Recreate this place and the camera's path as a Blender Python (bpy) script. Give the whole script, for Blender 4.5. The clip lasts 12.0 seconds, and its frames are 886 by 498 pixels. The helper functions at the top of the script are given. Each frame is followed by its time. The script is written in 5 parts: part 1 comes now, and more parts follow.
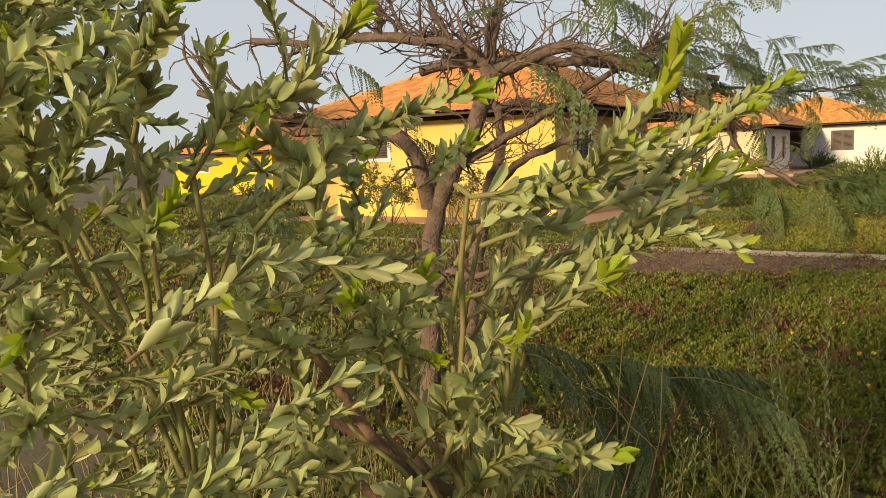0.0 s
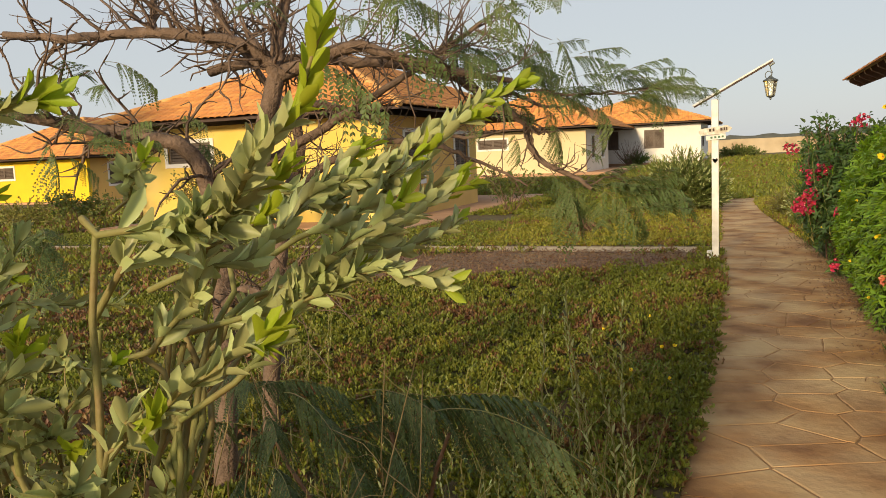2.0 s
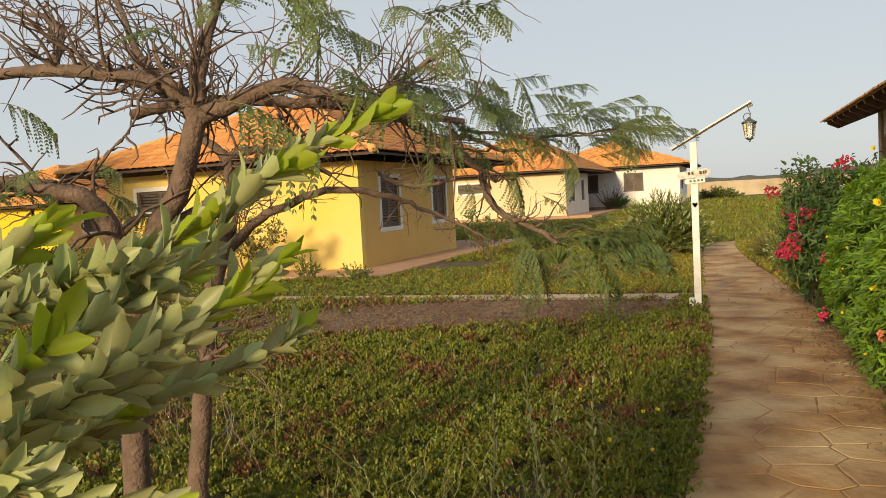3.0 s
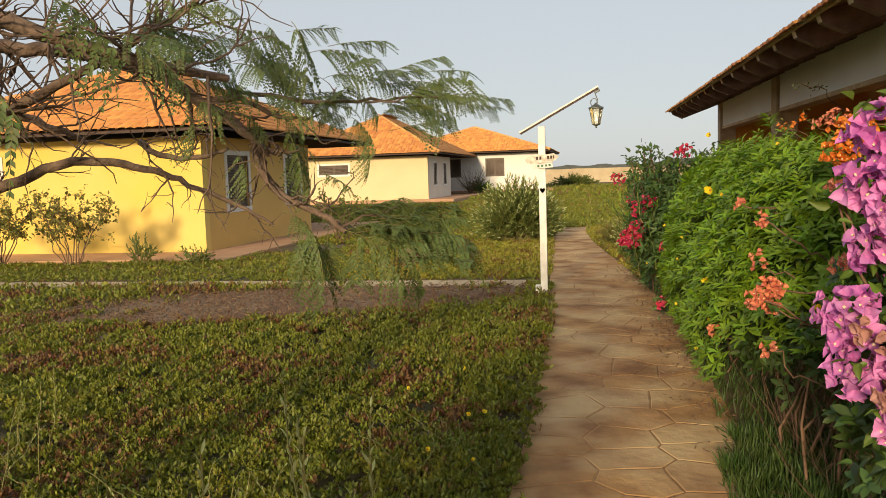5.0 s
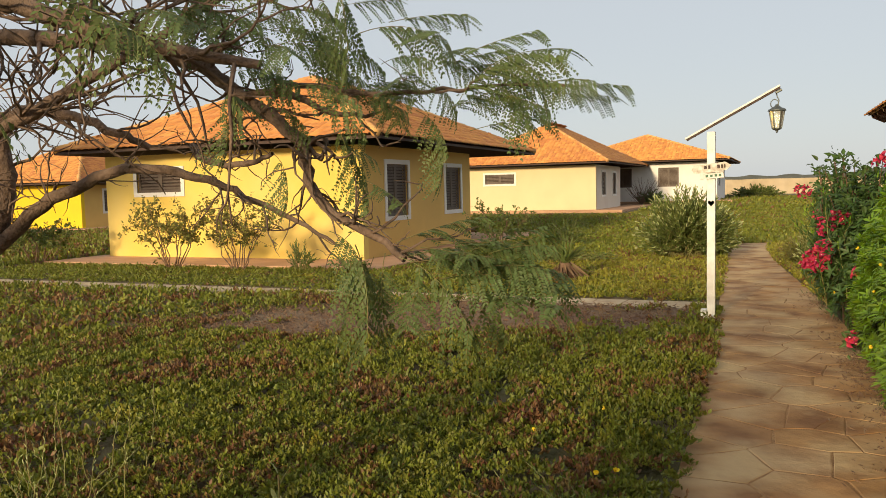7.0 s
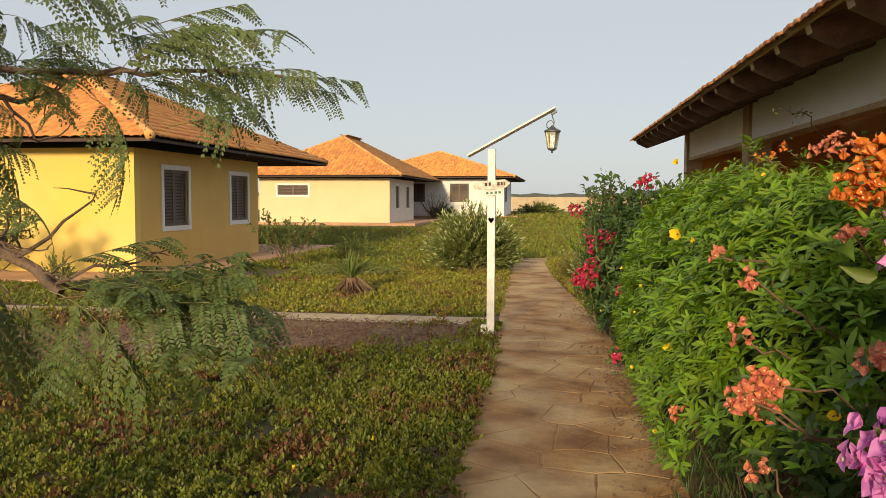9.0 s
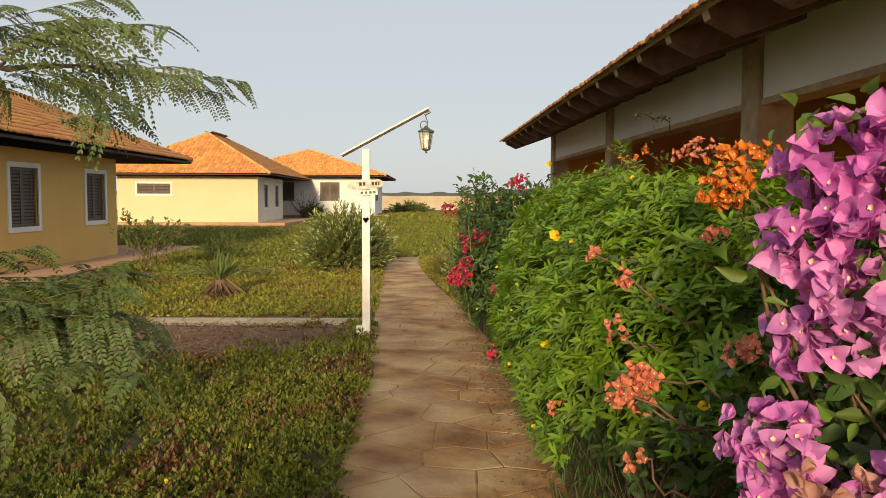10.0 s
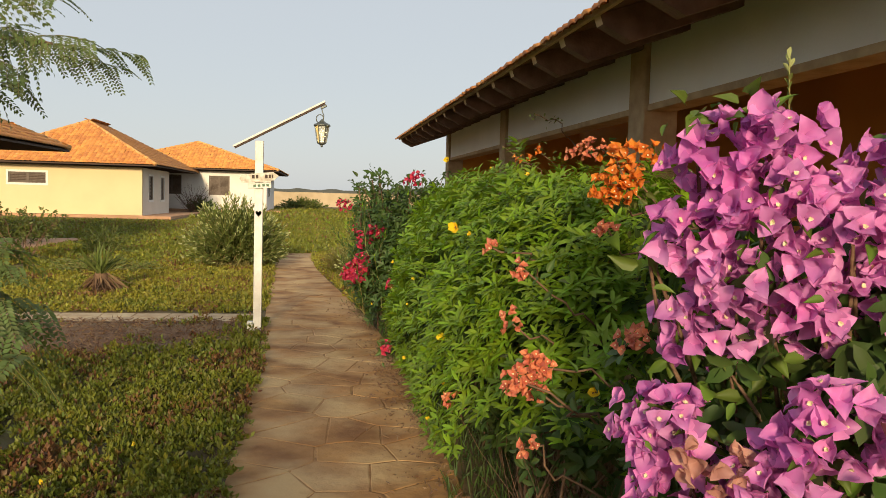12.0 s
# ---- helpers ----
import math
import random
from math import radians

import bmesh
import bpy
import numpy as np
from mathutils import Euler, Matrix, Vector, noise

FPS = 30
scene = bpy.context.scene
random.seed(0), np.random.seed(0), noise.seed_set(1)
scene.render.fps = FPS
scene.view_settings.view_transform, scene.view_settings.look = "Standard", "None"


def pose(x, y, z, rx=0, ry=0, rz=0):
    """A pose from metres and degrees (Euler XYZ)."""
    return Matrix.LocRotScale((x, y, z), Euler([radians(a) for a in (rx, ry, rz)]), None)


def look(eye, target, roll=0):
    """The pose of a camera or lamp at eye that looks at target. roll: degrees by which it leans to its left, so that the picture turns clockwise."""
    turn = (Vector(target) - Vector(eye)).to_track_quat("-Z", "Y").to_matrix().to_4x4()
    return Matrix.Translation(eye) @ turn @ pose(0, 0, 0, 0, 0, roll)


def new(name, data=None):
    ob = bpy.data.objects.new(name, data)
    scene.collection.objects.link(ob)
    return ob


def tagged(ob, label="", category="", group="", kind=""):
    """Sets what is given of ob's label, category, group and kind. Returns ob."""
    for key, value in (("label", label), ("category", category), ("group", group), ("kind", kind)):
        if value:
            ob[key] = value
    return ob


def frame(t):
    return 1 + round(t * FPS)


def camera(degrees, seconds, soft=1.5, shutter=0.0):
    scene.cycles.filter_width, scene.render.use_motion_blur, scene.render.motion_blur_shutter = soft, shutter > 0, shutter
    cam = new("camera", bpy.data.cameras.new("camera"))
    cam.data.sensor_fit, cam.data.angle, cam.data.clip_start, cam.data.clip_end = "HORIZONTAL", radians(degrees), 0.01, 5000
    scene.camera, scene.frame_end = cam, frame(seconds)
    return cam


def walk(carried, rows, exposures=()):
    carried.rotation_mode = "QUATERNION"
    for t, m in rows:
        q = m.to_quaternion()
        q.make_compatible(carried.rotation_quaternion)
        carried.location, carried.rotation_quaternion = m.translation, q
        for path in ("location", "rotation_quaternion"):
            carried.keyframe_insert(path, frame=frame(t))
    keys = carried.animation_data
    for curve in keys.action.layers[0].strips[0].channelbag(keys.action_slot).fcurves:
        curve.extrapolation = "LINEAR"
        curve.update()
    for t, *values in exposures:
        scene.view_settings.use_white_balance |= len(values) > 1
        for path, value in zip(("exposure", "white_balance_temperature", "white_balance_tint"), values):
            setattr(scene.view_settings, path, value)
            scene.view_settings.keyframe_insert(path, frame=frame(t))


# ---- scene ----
cam = camera(58.7, 12.0, soft=0.8)
PATH = [
    (0, (0.51, -11.828, 1.593), (-0.593, -10.175, 1.37), -1.8),
    (0.5, (0.564, -11.79, 1.587), (-0.401, -10.062, 1.3), -2.8),
    (1, (0.633, -11.747, 1.582), (-0.255, -9.98, 1.282), -2.5),
    (1.5, (0.65, -11.668, 1.592), (-0.177, -9.873, 1.285), -2.2),
    (2, (0.583, -11.522, 1.608), (-0.165, -9.682, 1.373), -2.6),
    (2.5, (0.532, -11.325, 1.599), (-0.166, -9.462, 1.39), -3.4),
    (3, (0.552, -11.017, 1.628), (-0.155, -9.15, 1.502), -3.1),
    (3.5, (0.567, -10.821, 1.599), (0.102, -8.882, 1.455), -1.7),
    (5.5, (0.703, -10.256, 1.601), (0.321, -8.302, 1.412), -1.8),
    (6, (0.679, -10.095, 1.597), (0.263, -8.148, 1.409), -1.5),
    (6.5, (0.749, -9.882, 1.603), (-0.053, -8.056, 1.449), -1.4),
    (8.5, (0.78, -9.339, 1.601), (0.268, -7.41, 1.477), -0.4),
    (9, (0.828, -9.257, 1.609), (0.529, -7.283, 1.484), 0.2),
    (9.5, (0.806, -9.232, 1.625), (0.727, -7.238, 1.501), -0.0),
    (10, (0.777, -9.247, 1.621), (0.804, -7.251, 1.494), 0.2),
    (10.5, (0.782, -9.232, 1.617), (0.802, -7.237, 1.483), 0.0),
    (11, (0.774, -9.257, 1.607), (0.799, -7.262, 1.471), 0.5),
    (11.5, (0.754, -9.237, 1.604), (0.883, -7.246, 1.469), 0.8),
    (12, (0.756, -9.254, 1.593), (1.053, -7.28, 1.467), 1.6),
]
walk(cam, [(t, look(e, g, r)) for t, e, g, r in PATH], [(0.0, 0.12), (12.0, 0.12)])

# ---- world and sun ----
SUN_EL, SUN_AZ = 13.5, 187.0   # degrees; azimuth clockwise from +y
world = bpy.data.worlds.new("sky")
scene.world = world
world.use_nodes = True
wn = world.node_tree
sky = wn.nodes.new("ShaderNodeTexSky")
sky.sky_type, sky.sun_disc = "NISHITA", False
sky.sun_elevation, sky.sun_rotation = radians(SUN_EL), radians(SUN_AZ)
sky.air_density, sky.dust_density, sky.ozone_density = 1.0, 1.0, 1.0
haze = wn.nodes.new("ShaderNodeMix")
haze.data_type = "RGBA"
haze.inputs[0].default_value = 0.8
haze.inputs[7].default_value = (6.2, 6.5, 6.8, 1.0)   # thin even haze over the whole sky
wn.links.new(sky.outputs[0], haze.inputs[6])
wn.links.new(haze.outputs[2], wn.nodes["Background"].inputs[0])
wn.nodes["Background"].inputs[1].default_value = 0.098
sun = new("sun", bpy.data.lights.new("sun", "SUN"))
sun.data.energy, sun.data.angle, sun.data.color = 4.35, radians(7.0), (1.0, 0.77, 0.47)
se, sa = radians(SUN_EL), radians(SUN_AZ)
sun.matrix_world = look((0, 0, 30), (-math.sin(sa) * math.cos(se), -math.cos(sa) * math.cos(se), 30 - math.sin(se)))

# ---- materials ----
def mat(name, color, color2=None, scale=4.0, rough=0.85, bump=0.3, bscale=40.0, island=0.0, sheen=0.0, trans=0.0, metal=0.0, big=None, bigscale=0.4, objrand=0.0, detail=6.0):
    """Node material: two tones mixed by noise, a slow stain tone, bump, and variation by piece."""
    m = bpy.data.materials.new(name)
    m.use_nodes = True
    n, l = m.node_tree.nodes, m.node_tree.links
    b = n["Principled BSDF"]
    b.inputs["Roughness"].default_value = rough
    b.inputs["Metallic"].default_value = metal
    co = n.new("ShaderNodeTexCoord")
    geo = n.new("ShaderNodeNewGeometry")
    def mix(fac, a, c, kind="MIX"):
        x = n.new("ShaderNodeMix")
        x.data_type, x.blend_type = "RGBA", kind
        for sock, v in ((x.inputs[0], fac), (x.inputs[6], a), (x.inputs[7], c)):
            if hasattr(v, "links"):
                l.new(v, sock)
            elif isinstance(v, (int, float)):
                sock.default_value = v
            else:
                sock.default_value = (*v, 1)
        return x.outputs[2]
    def nz(s, d=detail):
        t = n.new("ShaderNodeTexNoise")
        t.inputs["Scale"].default_value, t.inputs["Detail"].default_value = s, d
        l.new(geo.outputs["Position"], t.inputs["Vector"])
        return t.outputs[0]
    def ramp(v, lo, hi):
        r = n.new("ShaderNodeMapRange")
        r.inputs[1].default_value, r.inputs[2].default_value = lo, hi
        l.new(v, r.inputs[0])
        return r.outputs[0]
    c = mix(ramp(nz(scale), 0.35, 0.65), color, color2 or tuple(v * 0.8 for v in color))
    if big:
        c = mix(ramp(nz(bigscale, 4.0), 0.42, 0.62), c, big)
    for amount, source in ((island, geo.outputs["Random Per Island"]), (objrand, n.new("ShaderNodeObjectInfo").outputs["Random"])):
        if amount:
            h = n.new("ShaderNodeHueSaturation")
            l.new(c, h.inputs["Color"])
            for sock, span in (("Value", amount), ("Hue", amount * 0.06)):
                r = n.new("ShaderNodeMapRange")
                mid = 1.0 if sock == "Value" else 0.5
                r.inputs[3].default_value, r.inputs[4].default_value = mid - span, mid + span
                l.new(source, r.inputs[0])
                l.new(r.outputs[0], h.inputs[sock])
            c = h.outputs[0]
    l.new(c, b.inputs["Base Color"])
    if bump:
        bp = n.new("ShaderNodeBump")
        bp.inputs["Strength"].default_value, bp.inputs["Distance"].default_value = bump, 0.02
        l.new(nz(bscale), bp.inputs["Height"])
        l.new(bp.outputs[0], b.inputs["Normal"])
    if trans:
        tr = n.new("ShaderNodeBsdfTranslucent")
        l.new(c, tr.inputs[0])
        ms = n.new("ShaderNodeMixShader")
        ms.inputs[0].default_value = trans
        l.new(b.outputs[0], ms.inputs[1])
        l.new(tr.outputs[0], ms.inputs[2])
        l.new(ms.outputs[0], n["Material Output"].inputs[0])
    return m


M_GROUND = mat("ground_soil_and_mat", (0.11, 0.10, 0.036), (0.085, 0.06, 0.03), 3.0, 0.95, 0.6, 30, big=(0.15, 0.10, 0.045), bigscale=0.5)
M_SOIL = mat("bare_soil", (0.215, 0.115, 0.06), (0.13, 0.07, 0.038), 6.0, 0.95, 0.8, 35, big=(0.24, 0.165, 0.095), bigscale=0.9)
M_STONE = mat("flagstone", (0.45, 0.245, 0.09), (0.21, 0.095, 0.031), 2.6, 0.88, 0.4, 16, objrand=0.05, big=(0.52, 0.35, 0.17), bigscale=1.5, detail=9.0)
M_JOINT = mat("path_joint_sand", (0.36, 0.20, 0.08), (0.23, 0.12, 0.045), 8.0, 0.95, 0.6, 45)
M_KERB = mat("pale_flagstone", (0.52, 0.41, 0.26), (0.40, 0.29, 0.17), 6.0, 0.9, 0.4, 30, objrand=0.12)
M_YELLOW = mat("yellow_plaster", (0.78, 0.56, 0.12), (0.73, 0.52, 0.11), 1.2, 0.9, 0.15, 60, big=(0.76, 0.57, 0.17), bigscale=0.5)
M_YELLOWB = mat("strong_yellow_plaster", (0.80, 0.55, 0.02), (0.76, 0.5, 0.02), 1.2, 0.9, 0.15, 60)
# Tan tone for side walls of yellow houses: their shade is put into the colour.
M_YELLOWSHADE = mat("shaded_yellow_plaster", (0.72, 0.47, 0.14), (0.67, 0.43, 0.13), 1.2, 0.9, 0.15, 60)
M_CREAM = mat("cream_plaster", (0.74, 0.59, 0.35), (0.70, 0.56, 0.33), 1.0, 0.9, 0.15, 60)
M_PALE = mat("pale_pink_plaster", (0.74, 0.66, 0.56), (0.70, 0.62, 0.52), 1.0, 0.9, 0.15, 60)
M_WHITE = mat("white_plaster", (0.80, 0.78, 0.74), (0.74, 0.72, 0.68), 1.5, 0.85, 0.2, 50)
M_WPAINT = mat("white_painted_wood", (0.80, 0.79, 0.75), (0.66, 0.63, 0.57), 9.0, 0.6, 0.2, 60)
M_ORANGE = mat("orange_plaster", (0.60, 0.27, 0.05), (0.55, 0.24, 0.045), 1.2, 0.9, 0.15, 60)
M_TILE = mat("terracotta_tile", (0.58, 0.26, 0.075), (0.47, 0.19, 0.05), 3.0, 0.8, 0.25, 40, island=0.14, objrand=0.10)
M_CAP = mat("pale_ridge_tile", (0.68, 0.38, 0.14), (0.58, 0.29, 0.09), 3.0, 0.8, 0.25, 40, objrand=0.10)
M_PLINTH = mat("terracotta_terrace", (0.56, 0.33, 0.19), (0.48, 0.27, 0.15), 2.0, 0.85, 0.25, 30)
M_WOOD = mat("dark_brown_timber", (0.075, 0.04, 0.028), (0.05, 0.028, 0.02), 9.0, 0.7, 0.3, 50)
M_RAFTER = mat("weathered_rafter_timber", (0.20, 0.115, 0.078), (0.13, 0.07, 0.048), 8.0, 0.75, 0.3, 50)
# Pale fascia timber; on the rafter end cuts it also stands for sunlight.
M_ENDWOOD = mat("pale_eave_wood", (0.62, 0.48, 0.31), (0.50, 0.37, 0.23), 14.0, 0.8, 0.3, 60)
M_POSTWOOD = mat("stained_stone_pillar", (0.50, 0.37, 0.22), (0.38, 0.26, 0.15), 7.0, 0.85, 0.4, 30)
M_SHUTTER = mat("brown_louvre_shutter", (0.14, 0.105, 0.08), (0.11, 0.08, 0.06), 5.0, 0.6, 0.1, 60)
M_IRON = mat("grey_green_iron", (0.16, 0.17, 0.15), (0.10, 0.11, 0.10), 20.0, 0.5, 0.2, 90, metal=0.6)
M_BARK = mat("grey_brown_bark", (0.20, 0.135, 0.095), (0.12, 0.08, 0.055), 14.0, 0.9, 0.8, 60)
M_TWIG = mat("brown_twig", (0.20, 0.12, 0.07), (0.13, 0.075, 0.045), 20.0, 0.85, 0.4, 80)
M_STRAW = mat("dry_straw", (0.42, 0.31, 0.14), (0.30, 0.22, 0.09), 12.0, 0.85, 0.2, 80)
M_STALK = mat("green_stalk", (0.20, 0.22, 0.06), (0.22, 0.16, 0.06), 12.0, 0.7, 0.2, 80)
M_WALLSTONE = mat("rubble_boundary_wall", (0.46, 0.36, 0.22), (0.34, 0.26, 0.16), 1.3, 0.95, 0.7, 8, big=(0.52, 0.42, 0.28), bigscale=0.25)
M_HILL = mat("distant_scrub", (0.13, 0.125, 0.09), (0.10, 0.10, 0.075), 0.2, 0.95, 0, 10)

def leafmat(name, a, b, trans=0.35, island=0.25, rough=0.55):
    return mat(name, a, b, 6.0, rough, 0.0, 40, island=island, trans=trans)

M_MAT = leafmat("succulent_mat_leaf", (0.145, 0.168, 0.018), (0.195, 0.205, 0.022), 0.25, 0.3)
M_MATY = leafmat("yellow_green_mat_leaf", (0.24, 0.23, 0.022), (0.27, 0.24, 0.03), 0.25, 0.25)
M_GRASSY = leafmat("soft_weed_leaf", (0.09, 0.16, 0.025), (0.12, 0.18, 0.03), 0.3, 0.25)
M_MATRED = leafmat("reddish_mat_leaf", (0.20, 0.085, 0.035), (0.18, 0.11, 0.035), 0.25, 0.3)
M_GRASS = leafmat("grass_blade", (0.045, 0.09, 0.015), (0.07, 0.11, 0.02), 0.3, 0.3)
M_LITTER = leafmat("dry_litter", (0.20, 0.12, 0.065), (0.14, 0.08, 0.05), 0.1, 0.3, 0.9)
M_FERN = leafmat("feathery_leaflet", (0.10, 0.15, 0.040), (0.13, 0.175, 0.045), 0.3, 0.25)
M_FERNDARK = leafmat("dark_feathery_leaflet", (0.06, 0.10, 0.03), (0.08, 0.115, 0.032), 0.25, 0.25)
M_BUSH = leafmat("greyish_bush_leaf", (0.37, 0.41, 0.16), (0.44, 0.46, 0.20), 0.3, 0.3, 0.45)
M_YOUNG = leafmat("bright_young_leaf", (0.30, 0.40, 0.02), (0.36, 0.42, 0.02), 0.45, 0.15)
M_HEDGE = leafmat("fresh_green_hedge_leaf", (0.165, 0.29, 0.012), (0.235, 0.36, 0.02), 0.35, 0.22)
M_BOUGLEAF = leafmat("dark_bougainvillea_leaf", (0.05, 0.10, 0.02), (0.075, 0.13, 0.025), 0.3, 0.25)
M_SHRUB = leafmat("dull_green_shrub_leaf", (0.115, 0.155, 0.032), (0.15, 0.18, 0.04), 0.3, 0.25)
M_DRYLEAF = leafmat("sparse_olive_leaf", (0.26, 0.23, 0.045), (0.19, 0.19, 0.045), 0.3, 0.3)
M_MAGENTA = leafmat("magenta_bract", (0.66, 0.17, 0.56), (0.80, 0.36, 0.71), 0.38, 0.26)
M_PEACH = leafmat("faded_peach_bract", (0.60, 0.33, 0.27), (0.55, 0.28, 0.24), 0.4, 0.15)
M_ORANGEB = leafmat("coral_orange_bract", (0.72, 0.21, 0.11), (0.74, 0.29, 0.18), 0.4, 0.18)
M_ORANGE2 = leafmat("bright_orange_bract", (0.80, 0.22, 0.02), (0.78, 0.28, 0.05), 0.4, 0.15)
M_BOUGBRIGHT = leafmat("mid_green_bougainvillea_leaf", (0.10, 0.18, 0.02), (0.14, 0.22, 0.03), 0.35, 0.25)
M_RED = leafmat("crimson_bract", (0.55, 0.03, 0.085), (0.6, 0.05, 0.13), 0.4, 0.2)
M_YFLOWER = leafmat("yellow_petal", (0.85, 0.58, 0.02), (0.85, 0.65, 0.03), 0.3, 0.1)
M_WFLOWER = leafmat("cream_floret", (0.8, 0.75, 0.5), (0.8, 0.72, 0.45), 0.2, 0.1)


# ---- helpers of this scene ----
def part(name, bm, material, parent=None, label=""):
    """One bmesh as one mesh object."""
    me = bpy.data.meshes.new(name)
    bm.to_mesh(me)
    bm.free()
    return put(name, me, material, parent, label)


def put(name, me, material, parent=None, label=""):
    if material and not me.materials:
        me.materials.append(material)
    ob = new(name, me)
    if parent:
        ob.parent = parent
    return tagged(ob, label)


def root(name, x, y, z, label, category, group="", rz=0.0):
    ob = new(name)
    ob.matrix_world = pose(x, y, z, 0, 0, rz)
    ob.empty_display_size = 0.2
    return tagged(ob, label, category, group)


def add_box(bm, x0, x1, y0, y1, z0, z1, bev=0.0):
    r = bmesh.ops.create_cube(bm, size=1.0)
    for v in r["verts"]:
        v.co = Vector(((x0 + x1) / 2 + v.co.x * (x1 - x0), (y0 + y1) / 2 + v.co.y * (y1 - y0), (z0 + z1) / 2 + v.co.z * (z1 - z0)))
    if bev:
        es = list({e for v in r["verts"] for e in v.link_edges})
        bmesh.ops.bevel(bm, geom=es, offset=bev, segments=2, affect="EDGES", profile=0.5)
    return bm


def box(x0, x1, y0, y1, z0, z1, bev=0.0):
    return add_box(bmesh.new(), x0, x1, y0, y1, z0, z1, bev)


def mesh_from(name, verts, faces_arr):
    """Fast mesh from an (n,3) array and an (m,k) array of corners."""
    me = bpy.data.meshes.new(name)
    v = np.asarray(verts, dtype=np.float32)
    f = np.asarray(faces_arr, dtype=np.int32)
    m, k = f.shape
    me.vertices.add(len(v))
    me.vertices.foreach_set("co", v.ravel())
    me.loops.add(m * k)
    me.loops.foreach_set("vertex_index", f.ravel())
    me.polygons.add(m)
    me.polygons.foreach_set("loop_start", np.arange(0, m * k, k, dtype=np.int32))
    me.update(calc_edges=True)
    return me


def unit(a):
    return a / np.maximum(np.linalg.norm(a, axis=-1, keepdims=True), 1e-9)


rng = np.random.default_rng(7)


def rand_dirs(n, up=0.0, spread=1.0):
    d = rng.normal(size=(n, 3)) * spread
    d[:, 2] += up
    return unit(d)


def leaves(name, P, D, L, W, bend=0.15, fold=0.18, nrm=None):
    """Leaf blades from base points P along D: 8 corners, folded along the midrib and curved."""
    n = len(P)
    L = np.broadcast_to(np.asarray(L, float), (n,))[:, None]
    W = np.broadcast_to(np.asarray(W, float), (n,))[:, None]
    D = unit(D)
    N = rng.normal(size=(n, 3)) + np.array([0, 0, 1.2]) if nrm is None else nrm
    S = unit(np.cross(D, N))
    N = np.cross(S, D)
    prof = ((0.0, 0.0), (0.35, 0.46), (0.72, 0.40), (1.0, 0.0))
    mids = [P + D * L * a - N * L * bend * a * a for a, _ in prof]
    V = [mids[0]]
    for i in (1, 2):
        w = W * prof[i][1]
        V += [mids[i] - S * w + N * w * fold * 2, mids[i], mids[i] + S * w + N * w * fold * 2]
    V.append(mids[3])
    V = np.stack(V, 1).reshape(-1, 3)
    tris = np.array([[0, 2, 1], [0, 3, 2], [1, 2, 5], [1, 5, 4], [2, 3, 6], [2, 6, 5], [4, 5, 7], [5, 6, 7]])
    F = (tris[None] + (np.arange(n) * 8)[:, None, None]).reshape(-1, 3)
    return mesh_from(name, V, F)


def fine_leaves(name, P, D, L, W, bend=0.15, cup=0.2, nrm=None, wave=0.0, widths=(0.03, 0.32, 0.48, 0.36, 0.02)):
    """Rounded blades of 5 x 5 corners with a pointed tip, cupped, curved and a little wavy."""
    n = len(P)
    L = np.broadcast_to(np.asarray(L, float), (n,))[:, None]
    W = np.broadcast_to(np.asarray(W, float), (n,))[:, None]
    D = unit(D)
    N = rng.normal(size=(n, 3)) + np.array([0, 0, 1.2]) if nrm is None else nrm
    S = unit(np.cross(D, N))
    N = np.cross(S, D)
    V = []
    ph = rng.uniform(0, 6.28, (n, 1))
    for a, half in zip((0.0, 0.16, 0.44, 0.76, 1.0), widths):
        for s in (-1.0, -0.5, 0.0, 0.5, 1.0):
            lift = cup * s * s * half * 2 + wave * np.sin(ph + 5 * a + 4 * s) * abs(s)
            V.append(P + D * L * a + S * W * half * s + N * (W * lift - L * bend * a * a))
    V = np.stack(V, 1).reshape(-1, 3)
    q = np.array([[r * 5 + c, r * 5 + c + 1, r * 5 + c + 6, r * 5 + c + 5] for r in range(4) for c in range(4)])
    F = (q[None] + (np.arange(n) * 25)[:, None, None]).reshape(-1, 4)
    me = mesh_from(name, V, F)
    me.polygons.foreach_set("use_smooth", np.ones(len(F), dtype=bool))
    return me


def blades(name, P, D, L, W, nrm=None):
    """Plain four-cornered leaflets, two triangles each."""
    n = len(P)
    L = np.broadcast_to(np.asarray(L, float), (n,))[:, None]
    W = np.broadcast_to(np.asarray(W, float), (n,))[:, None]
    D = unit(D)
    N = rng.normal(size=(n, 3)) + np.array([0, 0, 1.0]) if nrm is None else nrm
    S = unit(np.cross(D, N))
    N = np.cross(S, D)
    V = np.stack([P, P + D * L * 0.5 - S * W * 0.5 + N * W * 0.15, P + D * L, P + D * L * 0.5 + S * W * 0.5 + N * W * 0.15], 1).reshape(-1, 3)
    F = (np.array([[0, 3, 2], [0, 2, 1]])[None] + (np.arange(n) * 4)[:, None, None]).reshape(-1, 3)
    return mesh_from(name, V, F)


